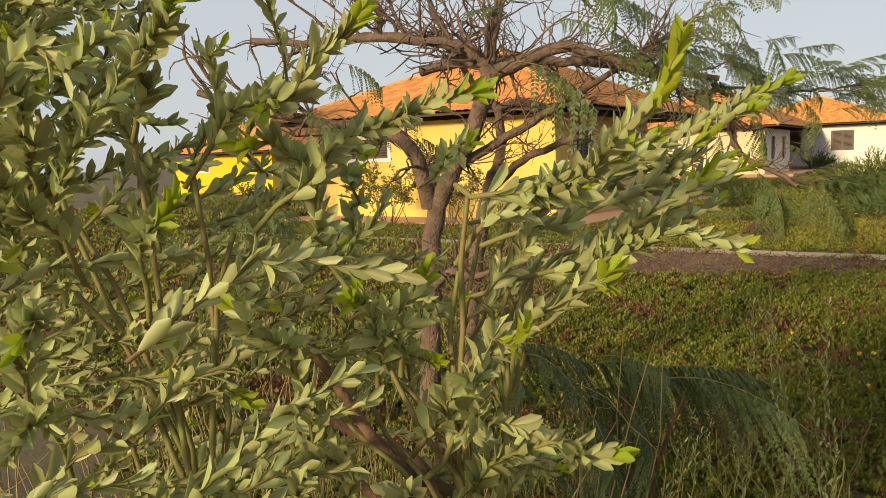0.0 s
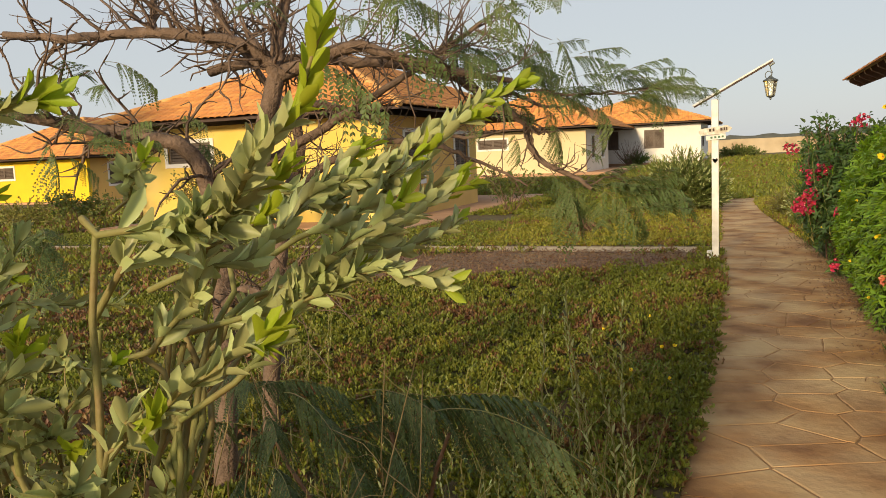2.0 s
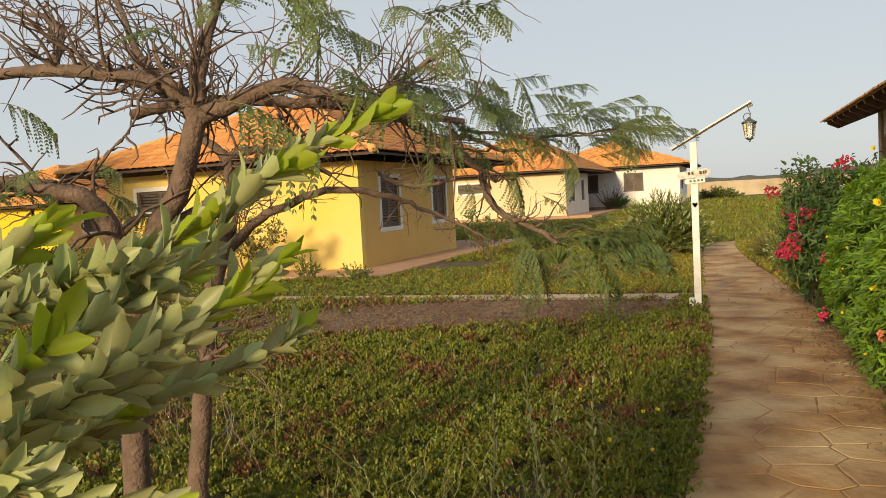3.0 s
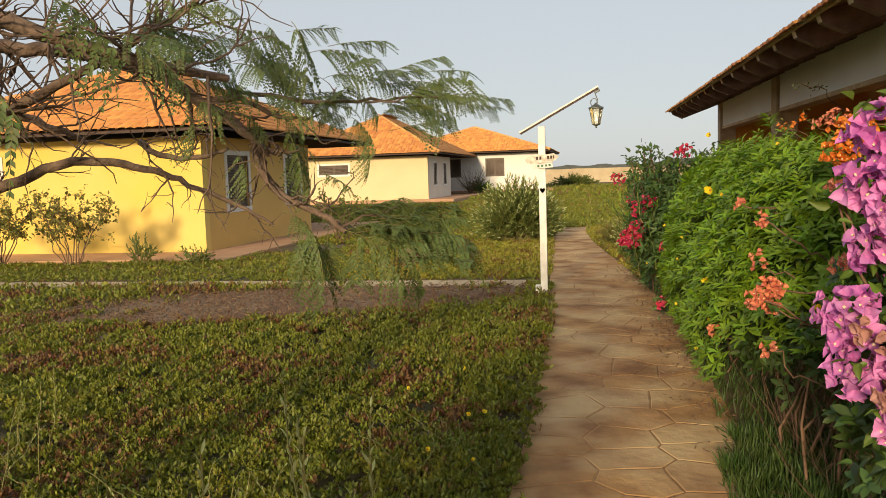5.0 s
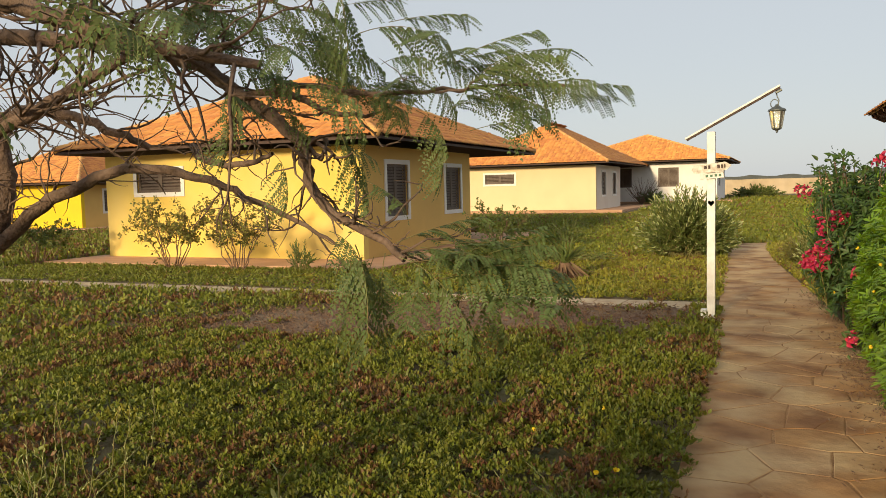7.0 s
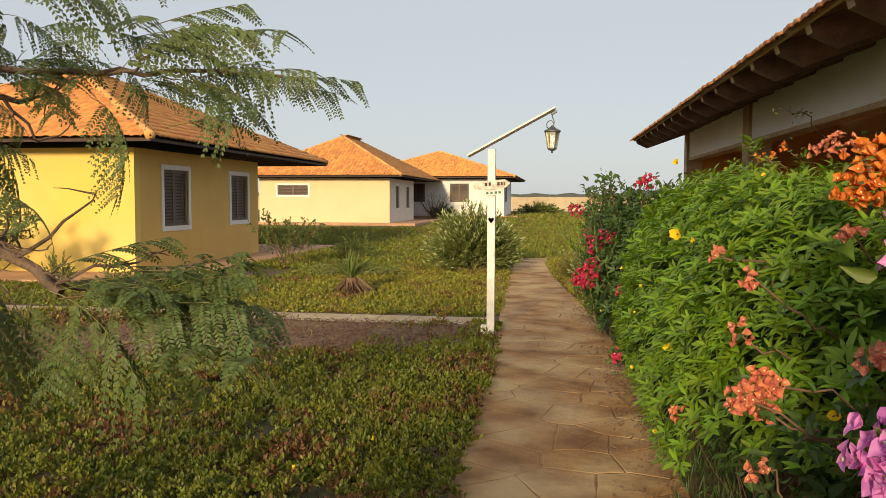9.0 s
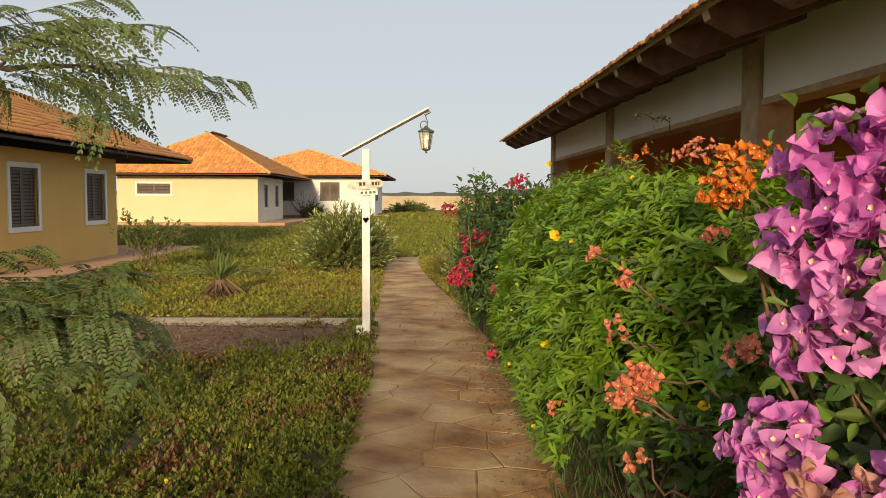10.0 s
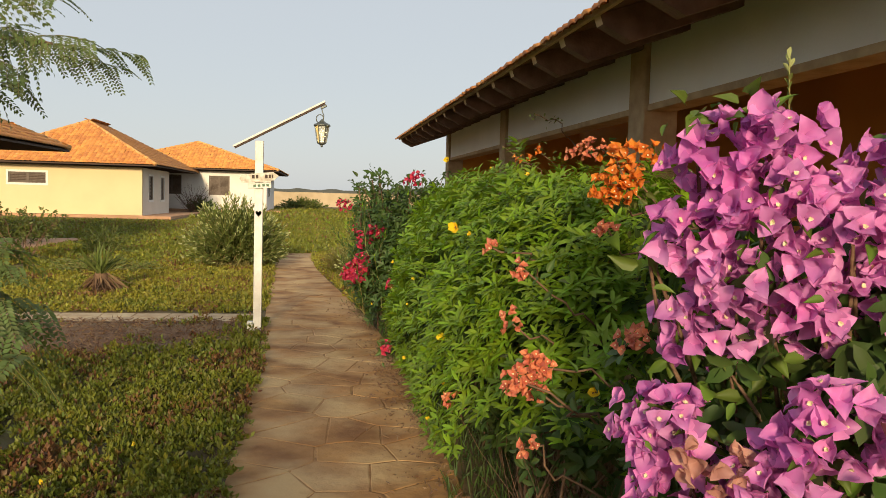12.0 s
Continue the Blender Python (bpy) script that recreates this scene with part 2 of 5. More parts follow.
def tubes(name, lines, sides=6):
    """Tapered tubes along many polylines: each a list of (point, radius)."""
    V, F = [], []
    for pts in lines:
        base = len(V)
        for i, (p, r) in enumerate(pts):
            a = Vector(pts[max(i - 1, 0)][0])
            b = Vector(pts[min(i + 1, len(pts) - 1)][0])
            d = (b - a).normalized()
            u = d.orthogonal().normalized() if i == 0 else (u - d * u.dot(d)).normalized()
            w = d.cross(u)
            for k in range(sides):
                t = 2 * math.pi * k / sides
                V.append(Vector(p) + (u * math.cos(t) + w * math.sin(t)) * r)
        for i in range(len(pts) - 1):
            for k in range(sides):
                k2 = (k + 1) % sides
                F.append((base + i * sides + k, base + i * sides + k2, base + (i + 1) * sides + k2, base + (i + 1) * sides + k))
    me = mesh_from(name, np.array([tuple(v) for v in V]), np.array(F))
    me.polygons.foreach_set("use_smooth", [True] * len(me.polygons))
    return me


def smooth(a, b, v):
    t = np.clip((np.asarray(v, float) - a) / (b - a), 0, 1)
    return t * t * (3 - 2 * t)


def zg(x, y):
    """Height of the ground: it rises gently towards the far houses."""
    return 0.35 * smooth(15, 55, y) + 0.0 * np.asarray(x)


# ---- ground and paths ----
def path_left(y):
    return 0.28 - 0.62 * smooth(-6, 11, y)


def path_right(y):
    return 1.49 - 1.10 * smooth(-3, 11.7, y)


xs = np.concatenate([[-1800, -600, -200, -90], np.arange(-45, 20.1, 1.0), [40, 90, 200, 600, 1800]])
ys = np.concatenate([[-600, -150, -50], np.arange(-20, 60.1, 1.0), [75, 100, 150, 300, 700, 2200]])
gx, gy = np.meshgrid(xs, ys)
gz = zg(gx, gy)
idx = np.arange(gx.size).reshape(gx.shape)
quads = np.stack([idx[:-1, :-1], idx[:-1, 1:], idx[1:, 1:], idx[1:, :-1]], -1).reshape(-1, 4)
ground = put("ground", mesh_from("ground", np.stack([gx, gy, gz], -1).reshape(-1, 3), quads), M_GROUND)
tagged(ground, "flat sandy garden ground with patchy low green cover", "ground", kind="structure")


def strip(name, y0, y1, left, right, z, material, step=0.5):
    yy = np.arange(y0, y1 + 1e-6, step)
    a = np.stack([left(yy), yy, zg(0, yy) + z], -1)
    b = np.stack([right(yy), yy, zg(0, yy) + z], -1)
    low = np.array([0, 0, z + 0.05])
    V = np.concatenate([a, b, a - low, b - low])
    n = len(yy)
    F = [(i, n + i, n + i + 1, i + 1) for i in range(n - 1)] + [(i + 1, 2 * n + i + 1, 2 * n + i, i) for i in range(n - 1)] + [(n + i, 3 * n + i, 3 * n + i + 1, n + i + 1) for i in range(n - 1)]
    return put(name, mesh_from(name, V, np.array(F)), material)


path = strip("path", -14, 12.3, path_left, path_right, 0.012, M_JOINT)
tagged(path, "straight garden path of reddish crazy-paving flagstones in sand", "path", kind="structure")
cross = strip("path_cross", 0.70, 1.32, lambda y: -26 + 0 * y, lambda y: -0.12 + 0 * y, 0.012, M_JOINT, 0.31)
tagged(cross, "narrow pale flagstone path crossing the garden", "path", kind="structure")


# ---- houses ----
def wall_mesh(axis, t0, t1, a0, a1, z0, z1, openings=()):
    """A wall of thickness t0..t1 that runs a0..a1, with openings (a, b, z, zz) right through it."""
    bm = bmesh.new()
    def seg(p, q, u, v):
        if q - p > 1e-4 and v - u > 1e-4:
            if axis == "x":
                add_box(bm, p, q, t0, t1, u, v)
            else:
                add_box(bm, t0, t1, p, q, u, v)
    cur = a0
    for a, b, u, v in sorted(openings):
        seg(cur, a, z0, z1)
        seg(a, b, z0, u)
        seg(a, b, v, z1)
        cur = b
    seg(cur, a1, z0, z1)
    bmesh.ops.remove_doubles(bm, verts=bm.verts, dist=1e-5)
    return bm


def shutter_window(parent, axis, wall, sign, a, b, u, v, surround=0.11, leaves_n=2, framemat=None):
    """A window with white surround, timber frame and louvred shutters; sign: which way the outside lies."""
    def bx(p, q, d0, d1, r, s, bev=0.0):
        lo, hi = sorted((wall + sign * d0, wall + sign * d1))
        return box(p, q, lo, hi, r, s, bev) if axis == "x" else box(lo, hi, p, q, r, s, bev)
    win = part("window", bx(a, b, -0.16, -0.14, u, v), M_WOOD, parent, "louvred brown window")
    e = surround
    for p, q, r, s in ((a - e, b + e, v, v + e), (a - e, b + e, u - e, u), (a - e, a, u, v), (b, b + e, u, v)):
        part("surround", bx(p, q, -0.02, 0.025, r, s), framemat or M_WHITE, win)
    w = (b - a) / leaves_n
    for k in range(leaves_n):
        p, q = a + k * w, a + (k + 1) * w
        bm = bmesh.new()
        for r in ((p, p + 0.06, u, v), (q - 0.06, q, u, v), (p + 0.06, q - 0.06, u, u + 0.07), (p + 0.06, q - 0.06, v - 0.07, v)):
            bb = bx(r[0], r[1], -0.10, -0.05, r[2], r[3])
            tmp = bpy.data.meshes.new("t")
            bb.to_mesh(tmp)
            bb.free()
            bm.from_mesh(tmp)
        sh = part("shutter", bm, M_SHUTTER, win)
        n = max(3, int((v - u - 0.14) / 0.075))
        for i in range(n):
            z = u + 0.07 + (i + 0.5) * (v - u - 0.14) / n
            part("slat", bx(p + 0.06, q - 0.06, -0.095, -0.065, z - 0.024, z + 0.024), M_SHUTTER, sh)
    return win


def tile_shape(w=0.22, l=0.37, h=0.045):
    """One curved roof tile lying on its slope: x across, y up the slope."""
    V = []
    for y in (0, l):
        for k in range(5):
            t = math.pi * k / 4
            V.append((-math.cos(t) * w / 2, y, math.sin(t) * h + (0.028 if y == 0 else 0.004)))
    for k in range(5):
        t = math.pi * k / 4
        V.append((-math.cos(t) * w / 2 * 0.94, 0, math.sin(t) * h * 0.6 + 0.006))
    F = [(k, k + 1, 6 + k, 5 + k) for k in range(4)] + [(10 + k, 11 + k, k + 1, k) for k in range(4)]
    return np.array(V), np.array(F)


TILE_V, TILE_F = tile_shape()
TILE_MESH = mesh_from("roof_tile", TILE_V, TILE_F)
TILE_MESH.materials.append(M_TILE)


def tile_slope(parent, p0, p1, q0, q1, singles=0, w=0.215, row=0.31, lift=0.05, scale=1.0):
    """Tiles on the slope between the eave p0-p1 and the top q0-q1 (world points; parent at the origin)."""
    p0, p1, q0, q1 = (np.array(v, float) for v in (p0, p1, q0, q1))
    X = unit(p1 - p0)
    Nn = unit(np.cross(X, (q0 + q1) / 2 - (p0 + p1) / 2))
    if Nn[2] < 0:
        Nn = -Nn
    Y = np.cross(Nn, X)
    if Y[2] < 0:
        Y = -Y
    width = np.linalg.norm(p1 - p0)
    top = np.dot(q0 - p0, Y)
    l0, l1 = np.dot(q0 - p0, X), np.dot(q1 - p0, X)
    mats = []
    for r in range(int(top / row) + 1):
        y = r * row - 0.05
        f = min(max(y + 0.15, 0) / top, 1)
        lo, hi = l0 * f, width + (l1 - width) * f
        for k in range(int(lo / w), int(hi / w) + 1):
            x = (k + 0.5) * w
            if lo + 0.02 < x < hi - 0.02:
                mats.append((x, y))
    mats = np.array(mats)
    jit = rng.normal(size=(len(mats), 2)) * [0.006, 0.012]
    base = p0 + (mats[:, :1] + jit[:, :1]) * X + (mats[:, 1:] + jit[:, 1:]) * Y + Nn * lift
    for i in range(min(singles, len(mats))):
        ob = new("roof_tile", TILE_MESH)
        m = Matrix.Identity(4)
        for c, v in enumerate((X, Y, Nn, base[i])):
            m[0][c], m[1][c], m[2][c] = v
        if m.to_3x3().determinant() < 0:
            for c in range(3):
                m[c][0] = -m[c][0]
        ob.matrix_world = m
        ob.parent = parent
    base = base[singles:]
    if len(base):
        V = base[:, None] + TILE_V[None, :, :1] * X * scale + TILE_V[None, :, 1:2] * Y + TILE_V[None, :, 2:] * Nn * scale
        F = TILE_F[None] + (np.arange(len(base)) * len(TILE_V))[:, None, None]
        tagged(put("roof_tiles", mesh_from("roof_tiles", V.reshape(-1, 3), F.reshape(-1, 4)), M_TILE, parent), kind="stuff")


CAP_MESH = tubes("ridge_cap", [[((0, 0, 0), 0.02), ((0, 0.004, 0), 0.105), ((0, 0.42, 0), 0.085)]], 8)
CAP_MESH.materials.append(M_CAP)


def ridge_caps(parent, a, b):
    """Round cap tiles along a hip or ridge, one object each."""
    a, b = Vector(a), Vector(b)
    n = max(2, int((b - a).length / 0.38))
    q = (b - a).to_track_quat("Y", "Z").to_matrix().to_4x4()
    for i in range(n):
        ob = new("ridge_cap", CAP_MESH)
        ob.matrix_world = Matrix.Translation(a.lerp(b, i / n)) @ q
        ob.parent = parent


def hip_roof(parent, x0, x1, y0, y1, ze, zr, ridge_in, singles=0):
    """A tiled hip roof over the eaves x0..x1, y0..y1; ridge along y from y0+ridge_in to y1-ridge_in."""
    xm = (x0 + x1) / 2
    A, B, C, D = (x0, y0, ze), (x1, y0, ze), (x1, y1, ze), (x0, y1, ze)
    R, S = (xm, y0 + ridge_in, zr), (xm, y1 - ridge_in, zr)
    bm = bmesh.new()
    top = [bm.verts.new(v) for v in (A, B, C, D, R, S)]
    low = [bm.verts.new((v[0], v[1], v[2] - 0.06)) for v in (A, B, C, D, R, S)]
    for f in ((0, 1, 4), (1, 2, 5, 4), (2, 3, 5), (3, 0, 4, 5)):
        bm.faces.new([top[i] for i in f])
        bm.faces.new([low[i] for i in reversed(f)])
    for i, j in ((0, 1), (1, 2), (2, 3), (3, 0)):
        bm.faces.new((top[j], top[i], low[i], low[j]))
    bmesh.ops.recalc_face_normals(bm, faces=bm.faces)
    roof = part("roof", bm, M_WOOD, parent, "dark boarded roof underside and eave")
    tile_slope(roof, A, B, R, R, singles)
    tile_slope(roof, B, C, R, S)
    tile_slope(roof, D, A, S, R)
    tile_slope(roof, C, D, S, S)
    up = Vector((0, 0, 0.05))
    for a, b in ((A, R), (B, R), (C, S), (D, S)):
        ridge_caps(roof, Vector(a) + up, Vector(b) + up)
    for q in (R, S):
        bm = bmesh.new()
        bmesh.ops.create_cone(bm, segments=12, radius1=0.5, radius2=0.03, depth=0.27, cap_ends=True)
        bmesh.ops.translate(bm, vec=Vector(q) + Vector((0, 0, -0.02)), verts=bm.verts)
        part("apex_cap", bm, M_CAP, roof)
    ridge_caps(roof, Vector(R) + Vector((0, 0.3, -0.07)), Vector(S) + Vector((0, 0, -0.07)))
    return roof


def house(label, x0, x1, y0, y1, zb, wall_h, peak, front, side, porch_y, front_wins, side_wins, over=0.85, singles=0, terrace=True, frames=None, ridge_in=5.0, surround=0.11, step_out=(1.1, 0.75, 0.10)):
    h = root("house", 0, 0, 0, label, "house", "bungalows of the garden")
    t = 0.22
    z0, z1 = zb - 0.3, zb + wall_h
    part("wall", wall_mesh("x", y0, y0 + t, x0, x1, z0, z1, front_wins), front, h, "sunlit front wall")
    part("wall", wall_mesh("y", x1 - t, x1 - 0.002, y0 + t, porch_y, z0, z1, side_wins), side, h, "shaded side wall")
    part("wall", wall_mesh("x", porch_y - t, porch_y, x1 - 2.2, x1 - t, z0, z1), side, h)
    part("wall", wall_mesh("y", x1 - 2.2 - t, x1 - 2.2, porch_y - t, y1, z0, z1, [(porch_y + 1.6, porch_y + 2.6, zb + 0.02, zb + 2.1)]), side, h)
    part("door", box(x1 - 2.2 - 0.14, x1 - 2.2 - 0.08, porch_y + 1.6, porch_y + 2.6, zb + 0.02, zb + 2.1), M_WOOD, h, "dark timber door under the porch")
    part("wall", wall_mesh("y", x0, x0 + t, y0 + t, y1, z0, z1), front, h)
    part("wall", wall_mesh("x", y1 - t, y1, x0 + t, x1 - 2.2 - t, z0, z1), front, h)
    for w in front_wins:
        shutter_window(h, "x", y0, -1, *w, framemat=frames, surround=surround)
    for w in side_wins:
        shutter_window(h, "y", x1, 1, *w, framemat=frames, surround=surround)
    hip_roof(h, x0 - over, x1 + over, y0 - over, y1 + over, z1 + 0.12, peak, ridge_in, singles)
    if terrace:
        part("terrace", box(x0 - 0.5, x1 + step_out[0], y0 - step_out[1], y1 + 0.8, z0, zb + step_out[2], 0.02), M_PLINTH, h, "terracotta coloured plinth round the house")
    return h


house("yellow plastered bungalow with orange tiled hip roof", -15.65, -7.96, 5.985, 15.9, 0.0, 2.67, 4.87, M_YELLOW, M_YELLOWSHADE, 12.7,
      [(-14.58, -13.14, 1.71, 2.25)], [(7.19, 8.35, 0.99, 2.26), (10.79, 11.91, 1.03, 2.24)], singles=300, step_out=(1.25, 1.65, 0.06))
house("pale yellow bungalow with orange tiled roof", -16.4, -8.76, 34.0, 46.0, 0.2, 2.6, 5.4, M_CREAM, M_PALE, 41.2,
      [(-15.3, -13.5, 1.85, 2.4)], [(35.6, 36.6, 1.1, 2.4), (38.7, 39.7, 1.1, 2.4)], step_out=(1.6, 0.8, 0.1))
house("white plastered bungalow with orange tiled roof", -13.8, -3.32, 47.0, 59.0, 0.35, 2.75, 5.25, M_WHITE, M_WHITE, 55.0,
      [(-7.15, -5.89, 1.51, 2.71), (-10.3, -9.1, 1.51, 2.71)], [(48.5, 49.6, 1.5, 2.7)], frames=M_SHUTTER, surround=0.06)
house("bright yellow bungalow behind the garden trees", -40.5, -32.1, 20.0, 32.0, 0.0, 2.3, 4.7, M_YELLOWB, M_YELLOWSHADE, 27.5,
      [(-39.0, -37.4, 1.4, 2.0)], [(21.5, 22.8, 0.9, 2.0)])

# ---- boundary wall and distance ----
n = 90
wx = np.linspace(-70, 90, n)
bm = bmesh.new()
rows = [[bm.verts.new((x, y, z + (0.06 * noise.noise((x * 0.7, 3.0, 0.0)) if z > 1 else 0))) for x in wx] for y, z in ((80, 0.05), (80, 1.95), (80.35, 1.95), (80.35, 0.05))]
for a, b in zip(rows, rows[1:]):
    for i in range(n - 1):
        bm.faces.new((a[i], a[i + 1], b[i + 1], b[i]))
bmesh.ops.recalc_face_normals(bm, faces=bm.faces)
tagged(part("boundary_wall", bm, M_WALLSTONE), "long low rubble stone boundary wall, sun-bleached", "wall", kind="structure")

hx = np.linspace(-500, 500, 240)
hz = np.array([4.2 + 5.0 * max(0, noise.noise((x * 0.018 + 4.2, 0.3, 0.0))) + 1.4 * noise.noise((x * 0.11, 5.0, 0.0)) for x in hx])
V = np.concatenate([np.stack([hx, 0 * hx + 420, 0 * hx - 1], -1), np.stack([hx, 0 * hx + 432, hz + 0.8], -1), np.stack([hx, 0 * hx + 470, 0 * hx - 1], -1)])
k = len(hx)
F = [(r * k + i, r * k + i + 1, (r + 1) * k + i + 1, (r + 1) * k + i) for r in range(2) for i in range(k - 1)]
tagged(put("backdrop_hills", mesh_from("backdrop_hills", V, np.array(F)), M_HILL), "low dark scrub-covered rise on the horizon", "hill", kind="structure")

# ---- verandah building ----
ver = root("verandah_building", 0, 0, 0, "long verandah building with tiled lean-to roof and dark rafters", "building", rz=1.06)
EX, EZ, WX, Y0, Y1 = 2.27, 2.71, 3.1, -12.7, 5.5
SL = 0.36
def vz(x):
    return EZ + (x - EX) * SL
bm = bmesh.new()
vs = [bm.verts.new((x, y, vz(x) + d)) for d in (0.0, 0.035) for x, y in ((EX, Y0), (9.0, Y0), (9.0, Y1), (EX, Y1))]
for f in ((3, 2, 1, 0), (4, 5, 6, 7), (0, 1, 5, 4), (1, 2, 6, 5), (2, 3, 7, 6), (3, 0, 4, 7)):
    bm.faces.new([vs[i] for i in f])
vroof = part("roof", bm, M_RAFTER, ver, "reddish-brown boarded roof underside")
tile_slope(vroof, (EX - 0.08, Y0, vz(EX - 0.08)), (EX - 0.08, Y1, vz(EX - 0.08)), (9.0, Y0, vz(9.0)), (9.0, Y1, vz(9.0)), 0, 0.13, 0.31, 0.004, 0.6)
part("fascia", box(EX - 0.078, EX - 0.052, Y0, Y1, EZ - 0.03, EZ + 0.012), M_ENDWOOD, ver, "pale weathered fascia board")
for y in np.arange(5.37, Y0, -0.677):
    bm = bmesh.new()
    a, b = EX - 0.05, WX + 1.2
    vs = [bm.verts.new(v) for yy in (y - 0.05, y + 0.05) for v in ((a, yy, vz(a) - 0.004), (a + 0.02, yy, vz(a) - 0.06), (a + 0.20, yy, vz(a + 0.20) - 0.22), (b, yy, vz(b) - 0.22), (b, yy, vz(b) - 0.004))]
    for f in ((0, 1, 2, 3, 4), (9, 8, 7, 6, 5), (0, 5, 6, 1), (1, 6, 7, 2), (2, 7, 8, 3), (3, 8, 9, 4), (4, 9, 5, 0)):
        bm.faces.new([vs[i] for i in f])
    bmesh.ops.recalc_face_normals(bm, faces=bm.faces)
    r = part("rafter", bm, M_RAFTER, ver)
    # End cuts get the pale tone: sunlight on them is put into the colour.
    r.data.materials.append(M_ENDWOOD)
    for p in r.data.polygons:
        if p.normal.x < -0.5 and p.center.x < EX + 0.2:
            p.material_index = 1
cols = [5.3, 1.0, -3.38, -7.83, -12.3]
for c in cols:
    part("pillar", box(WX - 0.02, WX + 0.26, c - 0.15, c + 0.15, -0.05, vz(WX) - 0.02, 0.012), M_POSTWOOD, ver, "stained pale pillar")
for a, b in zip(cols[1:], cols):
    part("beam_wall", box(WX + 0.02, WX + 0.2, a + 0.151, b - 0.151, 2.36, vz(WX) - 0.02), M_WHITE, ver, "white plastered beam")
    part("beam_soffit", box(WX + 0.01, WX + 0.21, a + 0.151, b - 0.151, 2.31, 2.358), M_POSTWOOD, ver)
part("back_wall", box(5.6, 5.8, Y0, Y1 - 0.1, -0.05, vz(5.6) - 0.01), M_ORANGE, ver, "orange plastered back wall")
part("end_wall", wall_mesh("x", Y1 - 0.32, Y1 - 0.1, WX + 0.26, 5.6, -0.05, vz(WX)), M_ORANGE, ver)
# Floor runs out past the pillars, unseen, added to bounce sun onto the beam.
part("verandah_floor", box(2.5, 5.6, Y0, Y1 - 0.05, -0.05, 0.12, 0.01), M_PLINTH, ver)


# ---- lamp post ----
def lamp_post():
    p = root("lamp_post", 0, 0, 0, "white-painted wooden lamp post with sloping arm and signs", "lamp post")
    part("post", box(-0.046, 0.046, -0.03, 0.05, 0.0, 2.2, 0.006), M_WPAINT, p)
    part("foot", box(-0.115, -0.048, -0.05, 0.05, 0.0, 0.125, 0.008), M_WPAINT, p)
    arm = part("arm", box(-0.58, 0.58, -0.034, 0.034, -0.010, 0.012, 0.004), M_WPAINT, p)
    arm.matrix_basis = pose(0.22, -0.01, 2.40, 0, -28.3, 0)
    under = part("arm_strip", box(-0.57, 0.57, -0.02, 0.02, -0.030, -0.0105), M_WOOD, p, "dark underside strip")
    under.matrix_basis = arm.matrix_basis.copy()
    end = part("bracket", box(0.5, 0.575, -0.025, 0.025, -0.06, -0.036, 0.005), M_IRON, p)
    end.matrix_basis = arm.matrix_basis.copy()
    # hook and lantern
    ring = []
    for k in range(13):
        t = 2 * math.pi * k / 12
        ring.append((Vector((0.675 + 0.042 * math.cos(t), -0.01, 2.475 + 0.05 * math.sin(t))), 0.0055))
    put("hook", tubes("hook", [[((0.69, -0.01, 2.62), 0.006), ((0.70, -0.01, 2.56), 0.006), ((0.72, -0.01, 2.51), 0.006), ((0.705, -0.01, 2.45), 0.006)], ring], 6), M_IRON, p)
    lan = root("lantern", 0.7, -0.01, 2.17, "", "")
    lan.parent = p
    def ngon(name, rings, m, sides=6, rot=0.5):
        bm = bmesh.new()
        loops = [[bm.verts.new((r * math.cos(2 * math.pi * (k + rot) / sides), r * math.sin(2 * math.pi * (k + rot) / sides), z)) for k in range(sides)] for r, z in rings]
        for a, b in zip(loops, loops[1:]):
            for k in range(sides):
                bm.faces.new((a[k], a[(k + 1) % sides], b[(k + 1) % sides], b[k]))
        bm.faces.new(list(reversed(loops[0])))
        bm.faces.new(loops[-1])
        return part(name, bm, m, lan)
    ngon("cap", [(0.10, 0.225), (0.095, 0.24), (0.05, 0.262), (0.022, 0.285), (0.012, 0.30)], M_IRON, 12)
    ngon("base", [(0.006, -0.02), (0.014, -0.008), (0.012, 0.005), (0.05, 0.022), (0.052, 0.034)], M_IRON, 12)
    for k in range(6):
        t = 2 * math.pi * k / 6
        c, s = math.cos(t), math.sin(t)
        put("rib", tubes("rib", [[((0.05 * c, 0.05 * s, 0.03), 0.005), ((0.082 * c, 0.082 * s, 0.225), 0.005)]], 5), M_IRON, lan)
        t2 = 2 * math.pi * (k + 1) / 6
        c2, s2 = math.cos(t2), math.sin(t2)
        bm = bmesh.new()
        bm.faces.new([bm.verts.new(v) for v in ((0.047 * c, 0.047 * s, 0.035), (0.047 * c2, 0.047 * s2, 0.035), (0.079 * c2, 0.079 * s2, 0.222), (0.079 * c, 0.079 * s, 0.222))])
        bmesh.ops.solidify(bm, geom=bm.faces[:], thickness=0.003)
        part("pane", bm, M_GLASS, lan, "clear dusty glass").visible_shadow = False
    ngon("bulb", [(0.009, 0.05), (0.011, 0.09), (0.013, 0.13), (0.006, 0.15)], M_WPAINT, 10)
    # boards
    bm = bmesh.new()
    prof = ((-0.215, -0.02), (-0.19, -0.055), (0.17, -0.045), (0.225, 0.005), (0.16, 0.05), (-0.19, 0.03))
    v = [[bm.verts.new((x, y, z)) for x, z in prof] for y in (-0.055, -0.036)]
    bm.faces.new(v[0])
    bm.faces.new(list(reversed(v[1])))
    for k in range(len(prof)):
        j = (k + 1) % len(prof)
        bm.faces.new((v[0][j], v[0][k], v[1][k], v[1][j]))
    bmesh.ops.recalc_face_normals(bm, faces=bm.faces)
